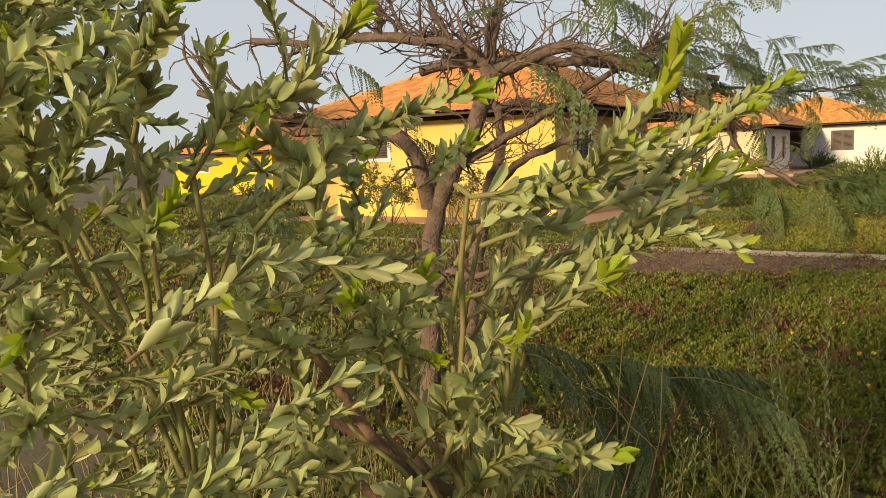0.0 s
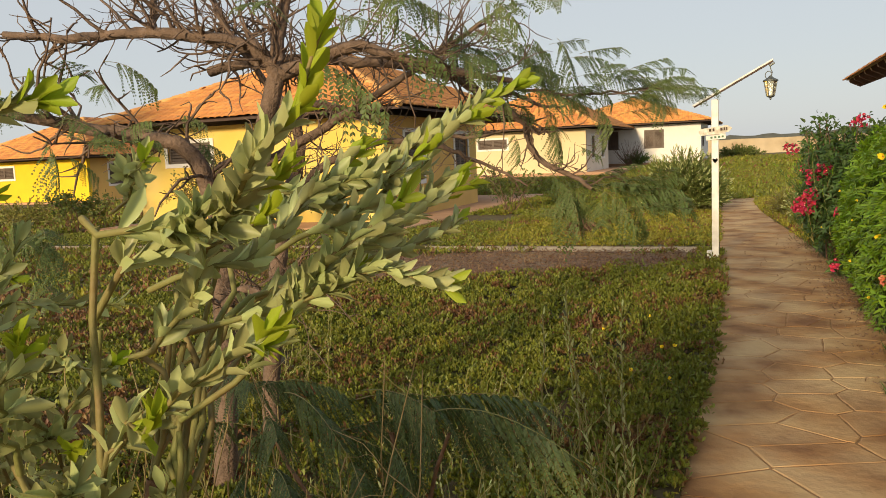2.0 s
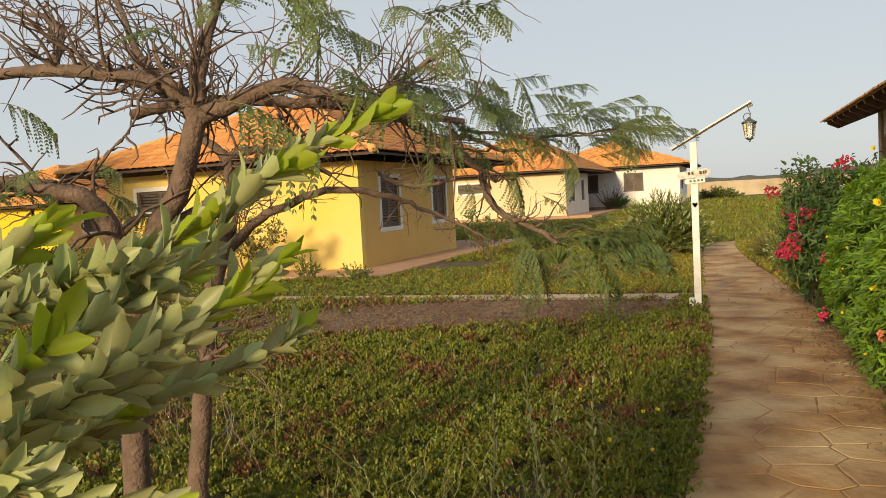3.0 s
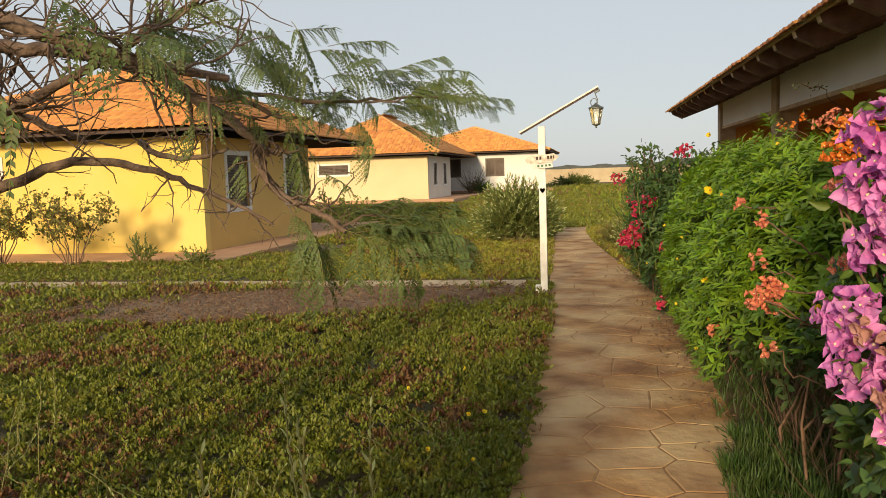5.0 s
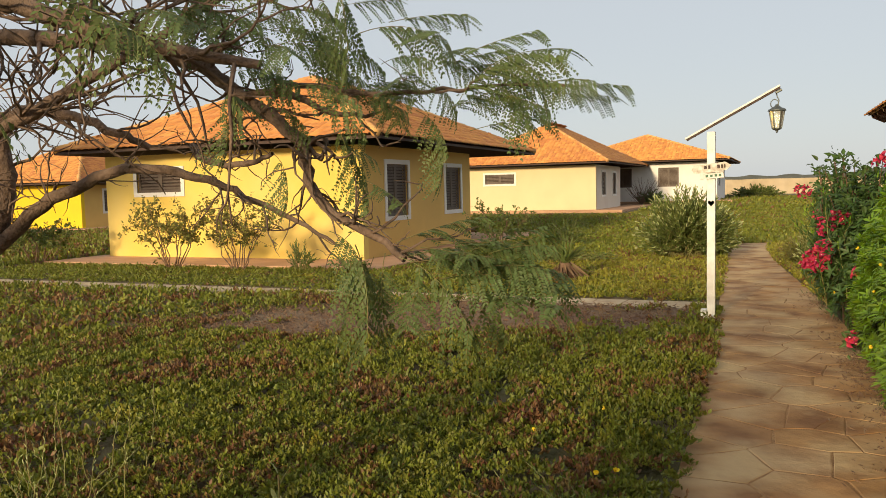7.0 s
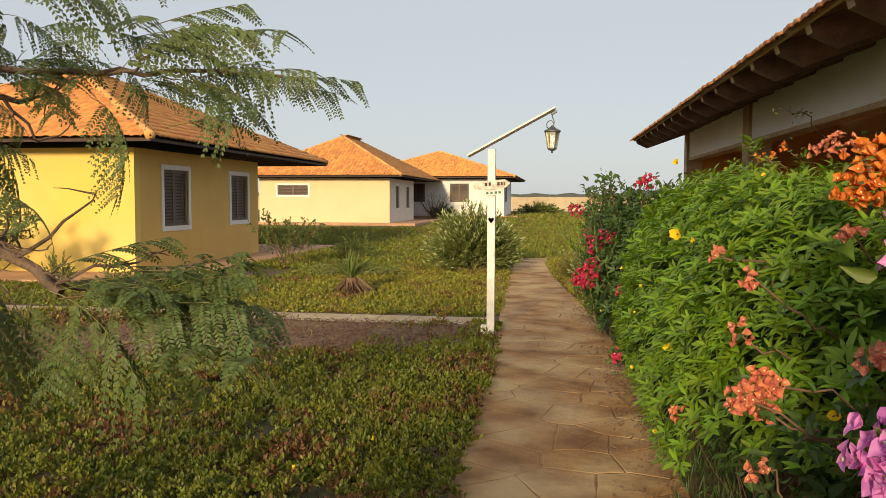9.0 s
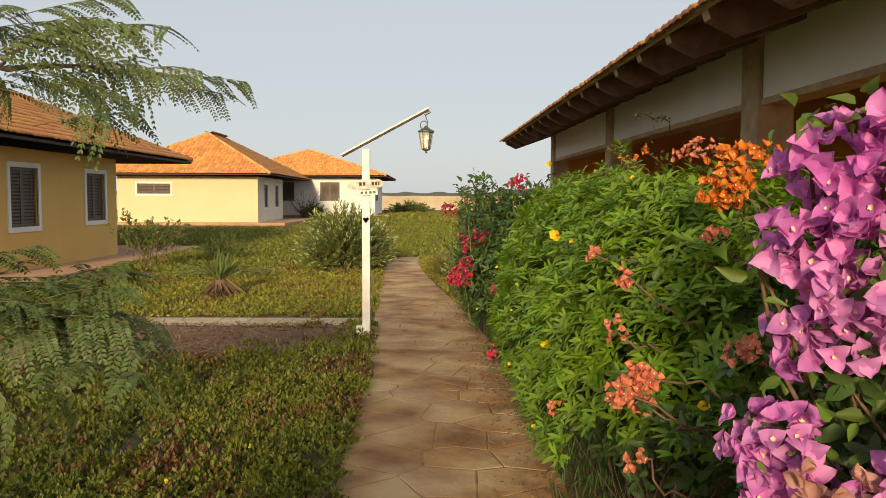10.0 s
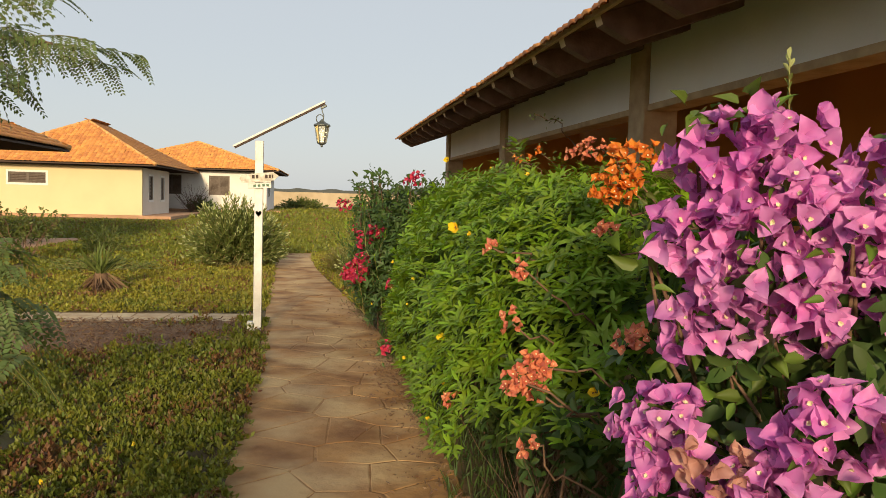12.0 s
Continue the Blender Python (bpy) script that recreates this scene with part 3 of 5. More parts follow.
    sign = part("sign_board", bm, M_SIGNWOOD, p, "worn white arrow board with faded lettering")
    sign.matrix_basis = pose(0.0, 0, 1.79, 0, -3, 0)
    for x0, x1 in ((-0.075, -0.045), (-0.03, -0.005), (0.07, 0.10), (0.11, 0.135), (0.145, 0.16)):
        part("letter_bar", box(x0, x1, -0.0585, -0.056, -0.018, 0.022), M_WOOD, sign)
    plate = part("sign_plate", box(-0.125, 0.135, -0.05, -0.036, -0.032, 0.032, 0.003), M_WPAINT, p, "small white plate with green marks")
    plate.matrix_basis = pose(0.005, 0, 1.69, 0, -4, 0)
    for x0 in (-0.05, 0.0, 0.05, 0.095):
        part("letter_bar", box(x0 - 0.014, x0 + 0.014, -0.0535, -0.051, -0.013, 0.014), M_SIGNGREEN, plate)
    ledge = part("sign_ledge", box(-0.19, 0.14, -0.066, -0.05, -0.008, 0.006), M_SIGNWOOD, p)
    ledge.matrix_basis = pose(0.0, 0, 1.735, 0, -3, 0)
    bm = bmesh.new()
    hp = [(0, -0.035), (0.03, 0.0), (0.034, 0.022), (0.018, 0.034), (0, 0.02), (-0.018, 0.034), (-0.034, 0.022), (-0.03, 0.0)]
    bm.faces.new([bm.verts.new((x, -0.036, z + 1.37)) for x, z in hp])
    bmesh.ops.solidify(bm, geom=bm.faces[:], thickness=0.006)
    part("heart_plaque", bm, M_IRON, p, "small grey heart-shaped plaque")
    return p


M_GLASS = bpy.data.materials.new("lantern_glass")
M_GLASS.use_nodes = True
gb = M_GLASS.node_tree.nodes["Principled BSDF"]
gb.inputs["Base Color"].default_value = (0.9, 0.92, 0.88, 1)
gb.inputs["Roughness"].default_value = 0.12
gb.inputs["Transmission Weight"].default_value = 0.9
M_SIGNWOOD = mat("worn_white_board", (0.72, 0.69, 0.60), (0.42, 0.36, 0.27), 16.0, 0.8, 0.3, 60)
M_SIGNGREEN = mat("green_paint", (0.06, 0.16, 0.09), (0.05, 0.12, 0.07), 20.0, 0.6, 0.0, 60)
lamp_post()

# ---- garden hose on the soil ----
hose = put("garden_hose", tubes("garden_hose", [[((x, 0.52 + 0.05 * math.sin(x * 1.7) + 0.03 * math.sin(x * 4.1), 0.02), 0.012) for x in np.linspace(-9.0, -0.5, 40)]], 6), M_WOOD)
tagged(hose, "thin dark garden hose lying on bare soil", "hose")


# ---- plants: tools ----
PH = rng.uniform(0, 6.28, (8, 2))
FR = rng.normal(size=(8, 2))


def field(x, y, s, k=0):
    """A smooth random field of about -1..1, wavelength s metres."""
    v = 0
    for i in range(6):
        a = FR[(i + k) % 8] * (1 + 0.35 * i)
        v = v + np.sin((x * a[0] + y * a[1]) * 4.0 / s + PH[(i + k) % 8, 0]) * np.cos((x * a[1] - y * a[0]) * 3.1 / s + PH[(i + k) % 8, 1])
    return v / 2.4


def bare(x, y):
    """Where the soil lies bare: 1 inside the patch, 0 outside."""
    e = field(x, y, 1.6, 2) * 0.28
    a = np.clip(1.12 - np.hypot((x + 3.0) / 3.2, (y + 0.75 - 0.25 * (x + 3.0)) / 1.55) + e, 0, 1)
    return np.clip(a * 3.0, 0, 1)


def curve(a, b, sag=0.0, n=8, wob=0.0, lift=0.0):
    """Points from a to b, bowed up by lift and hanging by sag, with a wobble."""
    a, b = np.array(a, float), np.array(b, float)
    t = np.linspace(0, 1, n)[:, None]
    p = a + (b - a) * t
    p[:, 2] += (lift * np.sin(math.pi * t[:, 0]) - sag * t[:, 0] ** 2)
    if wob:
        w = np.cumsum(rng.normal(size=(n, 3)), 0) * wob
        p += w - w[0] - (w[-1] - w[0]) * t
    return p


def line(p, r0, r1):
    return [(tuple(q), r0 + (r1 - r0) * i / (len(p) - 1)) for i, q in enumerate(p)]


def stuff(name, me, m, parent, label=""):
    return tagged(put(name, me, m, parent, label), kind="stuff")


# ---- ground cover ----
def mat_height(x, y):
    return 0.03 + 0.035 * (1 + field(x, y, 0.9, 1)) + 0.045 * (1 + field(x, y, 0.3, 3))


def ground_cover():
    gc = root("ground_cover", 0, 0, 0, "low succulent ground cover, green with reddish patches", "ground cover")
    tagged(gc, kind="stuff")
    out = {"g": [], "y": [], "r": []}
    for (x0, x1, y0, y1, per, size) in ((-3.2, 0.32, -9.6, -5.0, 2700, 0.033), (-6.5, 0.3, -5.0, -1.5, 1500, 0.042), (-3.0, 0.3, -1.5, 0.7, 900, 0.05), (-6.5, -3.2, -9.0, -5.0, 800, 0.045), (-16, -6.5, -8.0, 0.6, 150, 0.075), (-6.5, -3.0, -1.5, 0.7, 350, 0.06),
                                        (-5.0, 0.0, 1.45, 8.0, 520, 0.055), (-16, -5.0, 1.45, 5.9, 260, 0.055), (-8.0, 0.2, 8.0, 16.0, 210, 0.085), (0.3, 1.9, 1.5, 12.3, 330, 0.06), (-16, 0.3, 16.0, 33.0, 80, 0.11), (4.0, 10, 6, 34, 45, 0.13), (-0.4, 4.0, 12.5, 34.0, 110, 0.11), (-8.0, 10.0, 34.0, 62.0, 22, 0.2), (-30, -16.3, -6, 20, 45, 0.12)):
        n = int((x1 - x0) * (y1 - y0) * per)
        x, y = rng.uniform(x0, x1, n), rng.uniform(y0, y1, n)
        ragged = path_left(y) + 0.07 * field(x, y, 0.3, 4) - 0.03
        side = (x < ragged) | (x > path_right(y) + 0.05) | (y > 12.3)
        gap = field(x, y, 0.7, 5) + 0.6 * field(x, y, 0.25, 2) + (0.45 * field(x, y, 2.6, 1) if y0 < 1 else 0.0)
        home = ((x < -6.65) & (x > -16.3) & (y > 4.25) & (y < 16.8)) | ((x < -6.6) & (y > 31.0))
        keep = side & ~home & (bare(x, y) < rng.random(n) * 0.9) & (gap > -0.62 + (0.15 if y0 > 7 else 0.0))
        x, y, gap = x[keep], y[keep], gap[keep]
        n = len(x)
        z = zg(x, y) + mat_height(x, y) * (0.7 if y0 < 1.4 else 0.45) - 0.01
        red = (0.7 * field(x, y, 1.1, 6) + 0.8 * field(x, y, 3.2, 2) + 0.7 * field(x, y, 0.3, 1) + rng.normal(size=n) * 0.35 + (-0.15 if y0 < 1 else -0.9)) > 0.25
        yel = (field(x, y, 2.4, 3) + 0.5 * field(x, y, 0.4, 7) + rng.normal(size=n) * 0.4 + (np.where(x > -4.0, 0.6, -0.6) if 1 < y0 < 7 else -0.45)) > 0.25
        key = np.where(red, "r", np.where(yel, "y", "g"))
        for k in "gyr":
            sel = key == k
            m = sel.sum()
            if not m:
                continue
            base = np.stack([x[sel], y[sel], z[sel]], -1)
            for j in range(5):
                d = rand_dirs(m, (0.65 if j else 1.5) if y0 < 1 else (0.15 if j else 0.5), 0.75)
                d[:, 2] = np.abs(d[:, 2])
                b = base + rng.normal(size=(m, 3)) * [size * 0.35, size * 0.35, size * 0.12] - [0, 0, size * 0.5 * (1 if j else 0)]
                out[k].append((b, d, size * rng.uniform(0.7, 1.2, m)))
    for k, m, name in (("g", M_MAT, "green_leaves"), ("y", M_MATY, "yellowish_leaves"), ("r", M_MATRED, "reddish_leaves")):
        P, D, S = (np.concatenate([o[i] for o in out[k]]) for i in range(3))
        stuff(name, blades(name, P, D, S, S * 0.5), m, gc)



ground_cover()

# bare soil patch, a thin raised sheet with a ragged outline
nx, ny = 90, 40
px, py = np.meshgrid(np.linspace(-7.4, -0.02, nx), np.linspace(-3.5, 0.68, ny))
pz = np.where(bare(px, py) > 0.02, 0.006 + 0.014 * (1 + field(px, py, 0.25, 4)) * np.clip(bare(px, py) * 2, 0, 1), -0.03)
ii = np.arange(nx * ny).reshape(ny, nx)
qf = np.stack([ii[:-1, :-1], ii[:-1, 1:], ii[1:, 1:], ii[1:, :-1]], -1).reshape(-1, 4)
soil = tagged(put("soil_patch", mesh_from("soil_patch", np.stack([px, py, pz], -1).reshape(-1, 3), qf), M_SOIL), "patch of bare reddish soil with dry litter", "soil", kind="structure")
n = 16000
lx, ly = rng.uniform(-6.6, 0.1, n), rng.uniform(-3.2, 0.65, n)
k = bare(lx, ly) > rng.random(n) * 0.8
lx, ly = lx[k], ly[k]
P = np.stack([lx, ly, 0.03 + 0.02 * rng.random(len(lx))], -1)
D = rand_dirs(len(P), 0.15)
D[:, 2] = np.abs(D[:, 2]) * 0.4
lit = tagged(put("leaf_litter", blades("leaf_litter", P, D, rng.uniform(0.03, 0.09, len(P)), 0.012), M_LITTER), "scattered dry leaf litter on bare soil", "litter", kind="stuff")


# ---- feathery trees ----
def frond_mesh(pairs, droop, seedlen, fold, leaflet=0.068, per=9):
    """One twice-feathered leaf of unit length along +x: a rachis, side ribs and rows of leaflets."""
    P, D, S, N = [], [], [], []
    ribs = []
    def rach(t):
        return np.array([t * (1 - 0.12 * droop * t), 0.03 * math.sin(3 * t), 0.10 * t - droop * t * t * 0.55])
    main = [(tuple(rach(t)), 0.006 * (1 - 0.7 * t)) for t in np.linspace(0, 1, 9)]
    for i in range(pairs):
        t = 0.2 + 0.8 * (i + 0.5) / pairs
        b = rach(t)
        fw = rach(min(t + 0.03, 1.03)) - rach(t - 0.03)
        fw /= np.linalg.norm(fw)
        for s in (-1, 1):
            ln = seedlen * (0.55 + 0.6 * math.sin(math.pi * (0.15 + 0.75 * t))) * rng.uniform(0.85, 1.1)
            side = np.array([0, s, 0])
            if rng.random() < 0.1:
                continue
            dirv = fw * rng.uniform(0.4, 0.8) + side * 0.75 + np.array([0, 0, -fold]) * rng.uniform(0.5, 1.4) + rng.normal(size=3) * 0.1
            dirv /= np.linalg.norm(dirv)
            m = int(5 + per * ln / 0.42)
            pts = []
            for j in range(m):
                u = (j + 0.4) / m
                p = b + dirv * ln * u + np.array([0, 0, -1]) * ln * 0.35 * u * u * (1 + fold)
                pts.append(p)
                tang = dirv + np.array([0, 0, -1]) * 0.7 * u * (1 + fold)
                tang /= np.linalg.norm(tang)
                nrm = np.cross(tang, np.cross([0, 0, 1.0], tang))
                lat = np.cross(tang, nrm)
                for q in (-1, 1):
                    P.append(p)
                    D.append(tang * 0.45 + lat * q + np.array([0, 0, -0.25]))
                    S.append(leaflet * (1 - 0.3 * u) * rng.uniform(0.85, 1.1))
                    N.append(nrm + rng.normal(size=3) * 0.15)
            ribs.append([(tuple(b), 0.0026), (tuple(pts[len(pts) // 2]), 0.002), (tuple(pts[-1]), 0.0012)])
    P, D, S, N = np.array(P), np.array(D), np.array(S), np.array(N)
    me = blades("frond", P, D, S, S * 0.48, N)
    st = tubes("frond_stalk", [main] + ribs, 3)
    return me, st


FRONDS = []
for pairs, droop, sl, fold in ((7, 0.35, 0.33, 0.25), (8, 0.75, 0.34, 0.8), (6, 0.2, 0.35, 0.15), (8, 1.0, 0.32, 1.1)):
    a, b = frond_mesh(pairs, droop, sl, fold)
    a.materials.append(M_FERN)
    b.materials.append(M_STALK)
    FRONDS.append((a, b))
for droop, fold in ((0.55, 0.9), (0.9, 1.2)):
    a, b = frond_mesh(11, droop, 0.36, fold, 0.046, 20)
    a.materials.append(M_FERNDARK)
    b.materials.append(M_STALK)
    FRONDS.append((a, b))


def frond(parent, at, az, up, size, kind=None, roll=0.0):
    """Hang one feathered leaf: its heading az in degrees from +x, its rise up in degrees."""
    a, b = FRONDS[rng.integers(4) if kind is None else kind]
    m = pose(*at, 0, 0, az) @ pose(0, 0, 0, 0, -up, 0) @ pose(0, 0, 0, roll, 0, 0) @ Matrix.Scale(size, 4)
    ob = new("frond", a)
    ob.matrix_world = m
    ob.parent = parent
    st = new("stalk", b)
    st.parent = ob
    return ob


def twig_lines(p, n, length, r, spread=0.5, up=0.15, subs=3, depth=1):
    """Crooked twigs springing from along the polyline p."""
    out = []
    for _ in range(n):
        k = rng.integers(1, len(p))
        a = p[k - 1] + (p[k] - p[k - 1]) * rng.random()
        d = unit((p[k] - p[k - 1])[None])[0] * 0.6 + rng.normal(size=3) * spread + [0, 0, up]
        d /= np.linalg.norm(d)
        ln = length * rng.uniform(0.5, 1.2)
        q = [a]
        for i in range(6):
            d = d + rng.normal(size=3) * 0.26
            d /= np.linalg.norm(d)
            q.append(q[-1] + d * ln / 6)
        q = np.array(q)
        out.append(line(q, r, r * 0.3))
        if depth:
            out += twig_lines(q, subs, length * 0.5, r * 0.55, spread * 1.2, up, subs, depth - 1)
    return out


def tree(label, trunk, limbs, twig_n, twig_len, fronds):
    """trunk: (points, r0, r1); limbs: list of the same."""
    tr = root("tree", *trunk[0][0][:2], 0.0, label, "tree", "feathery garden trees")
    off = np.array([trunk[0][0][0], trunk[0][0][1], 0.0])
    def sm(pts):
        p = np.array(pts, float)
        t = np.arange(len(p))
        u = np.linspace(0, len(p) - 1, (len(p) - 1) * 4 + 1)
        q = np.stack([np.interp(u, t, p[:, c]) for c in range(3)], -1)
        for _ in range(3):
            q[1:-1] = (q[:-2] + 2 * q[1:-1] + q[2:]) / 4
        return q + rng.normal(size=q.shape) * 0.004
    t = sm(trunk[0])
    put("trunk", tubes("trunk", [line(t - off, trunk[1], trunk[2])], 10), M_BARK, tr)
    lines = []
    for pts, r0, r1 in limbs:
        q = sm(pts)
        put("limb", tubes("limb", [line(q - off, r0, r1)], 8), M_BARK, tr)
        if r0 < 0.012:
            continue
        lines += twig_lines(q - off, int(twig_n * len(pts) / 6) + 2, twig_len, max(r1 * 0.55, 0.004))
    stuff("twig_tangle", tubes("twig_tangle", lines, 4), M_BARK, tr, "tangle of bare crooked twigs")
    for at, az, up, size, kind, roll in fronds:
        frond(tr, tuple(np.array(at) - off), az, up, size, kind, roll)
    return tr


def spray(a, b, n, size, az0, az1, up0=-25, up1=25, jit=0.08, kinds=(0, 1, 2, 3)):
    """n leaves spread along the line a-b, headed between az0 and az1."""
    a, b = np.array(a, float), np.array(b, float)
    out = []
    for i in range(n):
        p = a + (b - a) * (i + 0.5) / n + rng.normal(size=3) * jit
        out.append((tuple(p), rng.uniform(az0, az1), rng.uniform(up0, up1), size * rng.uniform(0.65, 1.25), int(rng.choice(kinds)), rng.uniform(-25, 25)))
    return out


tree("wide-crowned feathery tree with bare crooked branches",
     ([(-1.86, -8.5, -0.05), (-1.83, -8.48, 0.4), (-1.82, -8.45, 0.87), (-1.86, -8.40, 1.2), (-1.76, -8.36, 1.5), (-1.59, -8.33, 1.77), (-1.53, -8.29, 2.04)], 0.058, 0.043),
     [([(-1.53, -8.29, 2.02), (-1.59, -8.35, 2.14), (-1.69, -8.41, 2.18), (-2.09, -8.48, 2.26), (-2.43, -8.54, 2.24), (-2.9, -8.6, 2.3)], 0.04, 0.018),
      ([(-1.53, -8.29, 2.02), (-1.39, -8.23, 2.07), (-1.19, -8.17, 2.15), (-1.0, -8.12, 2.08), (-0.71, -8.06, 1.98), (-0.47, -8.0, 1.94)], 0.042, 0.012),
      ([(-1.53, -8.29, 2.04), (-1.53, -8.24, 2.24), (-1.47, -8.2, 2.5), (-1.3, -8.1, 2.85)], 0.03, 0.012),
      ([(-1.6, -8.29, 2.07), (-1.74, -8.24, 2.14), (-1.87, -8.2, 2.25), (-1.97, -8.15, 2.46), (-2.2, -8.05, 2.8)], 0.028, 0.010),
      ([(-1.86, -8.40, 1.35), (-1.87, -8.49, 1.71), (-2.2, -8.62, 1.78), (-2.61, -8.76, 1.87), (-3.02, -8.9, 2.0)], 0.045, 0.02),
      ([(-1.72, -8.35, 1.55), (-1.44, -8.1, 1.76), (-1.28, -8.0, 1.86), (-1.11, -7.9, 1.98), (-0.92, -7.8, 2.1), (-0.71, -7.7, 2.25)], 0.026, 0.010),
      ([(-1.84, -8.45, 0.9), (-1.66, -8.5, 1.05), (-1.5, -8.55, 1.0), (-1.3, -8.5, 1.12)], 0.028, 0.010),
      ([(-2.09, -8.48, 2.26), (-2.2, -8.3, 2.45), (-2.5, -8.1, 2.6), (-2.9, -7.9, 2.7)], 0.022, 0.009)],
     36, 0.46,
     spray((-1.2, -8.5, 2.3), (-0.2, -8.7, 2.15), 13, 0.26, -60, 60) + spray((-2.6, -8.9, 1.85), (-1.9, -8.9, 1.75), 10, 0.25, -90, 60)
     + spray((-2.9, -8.7, 2.0), (-2.2, -8.7, 2.05), 7, 0.25, -90, 60) + spray((-1.3, -9.0, 2.25), (-0.6, -8.9, 2.3), 6, 0.27, -60, 20)
     + spray((-2.8, -8.9, 1.5), (-2.3, -9.0, 1.2), 9, 0.26, -100, 60))

FR_B = (spray((-0.35, -7.8, 1.88), (0.12, -7.65, 1.9), 20, 0.19, -60, 60, -12, 25, 0.06, (0, 2, 2, 1)) + spray((-0.9, -7.9, 2.05), (-0.3, -7.85, 2.0), 9, 0.23, -70, 40)
        + spray((-0.6, -7.8, 1.75), (-0.1, -7.7, 1.72), 12, 0.2, -60, 40, -45, 0) + spray((-0.2, -7.85, 1.46), (-0.02, -7.82, 1.44), 10, 0.25, -35, 60, 0, 22, 0.05, (0, 2, 2)) + spray((-0.95, -7.8, 2.15), (-0.35, -7.75, 1.98), 14, 0.2, -60, 60, -35, 10)
        + spray((-0.8, -7.85, 2.22), (-0.05, -7.8, 2.0), 14, 0.2, -60, 50, -35, 15, 0.06)
        + spray((-0.12, -7.84, 1.42), (0.08, -7.84, 1.41), 9, 0.26, -30, 35, -6, 14, 0.03, (0, 2, 2))
        + spray((-0.42, -7.85, 1.5), (0.0, -7.85, 1.44), 4, 0.27, -60, 25, -35, -5, 0.03, (1, 3, 1, 0))
        + spray((-0.3, -7.86, 1.47), (-0.16, -7.84, 1.42), 4, 0.24, -110, -50, -60, -25, 0.03, (0, 1, 2))
        + spray((-2.3, -8.1, 1.7), (-1.7, -8.2, 1.65), 5, 0.24, -120, 30, -40, 10))
FR_B += [((0.2, -7.62, 1.87), 8, -2, 0.20, 2, 0), ((0.16, -7.6, 1.88), -25, 2, 0.18, 0, 20), ((0.1, -7.62, 1.88), 35, 5, 0.2, 0, -10), ((0.05, -7.66, 1.87), -40, -15, 0.22, 1, 0), ((0.0, -7.7, 1.86), -10, -10, 0.24, 0, 0), ((0.16, -8.05, 1.86), 15, 35, 0.17, 3, 0), ((0.1, -8.05, 1.80), 20, 60, 0.16, 3, 0),
         ((-1.35, -8.4, 2.06), -8, -12, 0.55, 1, 10), ((-1.0, -8.2, 2.2), -5, -18, 0.42, 1, -10), ((-0.85, -8.0, 2.12), 12, -5, 0.36, 0, 0), ((-0.75, -8.2, 2.05), -20, -5, 0.33, 0, 15)]
tree("slender feathery tree with drooping branch tips over the lawn",
     ([(-1.93, -8.0, -0.05), (-1.92, -7.97, 0.45), (-1.90, -7.9, 0.87), (-1.89, -7.83, 1.16), (-1.87, -7.75, 1.41), (-1.86, -7.7, 1.5)], 0.05, 0.04),
     [([(-1.87, -7.72, 1.46), (-1.81, -7.69, 1.62), (-1.8, -7.71, 1.77), (-1.82, -7.72, 1.91), (-1.91, -7.74, 1.97), (-2.02, -7.75, 2.12), (-2.2, -7.8, 2.4)], 0.036, 0.014),
      ([(-1.88, -7.76, 1.38), (-1.73, -7.66, 1.56), (-1.56, -7.63, 1.64), (-1.34, -7.61, 1.71), (-1.12, -7.59, 1.69), (-0.97, -7.57, 1.64), (-0.85, -7.54, 1.58), (-0.64, -7.52, 1.49), (-0.56, -7.5, 1.43)], 0.028, 0.004),
      ([(-1.82, -7.72, 1.88), (-1.73, -7.64, 1.93), (-1.63, -7.56, 1.91), (-1.48, -7.48, 1.84), (-1.42, -7.4, 1.79)], 0.026, 0.012),
      ([(-2.3, -7.8, 2.14), (-2.14, -7.8, 2.16), (-1.67, -7.8, 2.16), (-1.34, -7.81, 2.1), (-1.13, -7.81, 2.09), (-0.89, -7.81, 2.02), (-0.77, -7.82, 1.96), (-0.68, -7.82, 1.89), (-0.53, -7.82, 1.8), (-0.46, -7.83, 1.74)], 0.03, 0.018),
      ([(-0.46, -7.83, 1.74), (-0.45, -7.83, 1.64), (-0.4, -7.83, 1.56), (-0.26, -7.84, 1.49), (-0.15, -7.84, 1.43)], 0.018, 0.010),
      ([(-0.66, -7.85, 1.88), (-0.52, -7.83, 1.9), (-0.4, -7.77, 1.82), (-0.3, -7.7, 1.82)], 0.013, 0.005),
      ([(-1.04, -7.6, 1.77), (-0.94, -7.67, 1.71), (-0.71, -7.73, 1.69), (-0.58, -7.8, 1.72)], 0.014, 0.006),
      ([(-0.55, -7.83, 1.92), (-0.25, -7.8, 1.86), (-0.07, -7.74, 1.87), (0.09, -7.67, 1.88), (0.23, -7.61, 1.87)], 0.008, 0.003),
      ([(-0.07, -7.78, 1.86), (0.05, -7.9, 1.84), (0.14, -8.0, 1.86)], 0.004, 0.002)],
     11, 0.24, FR_B)

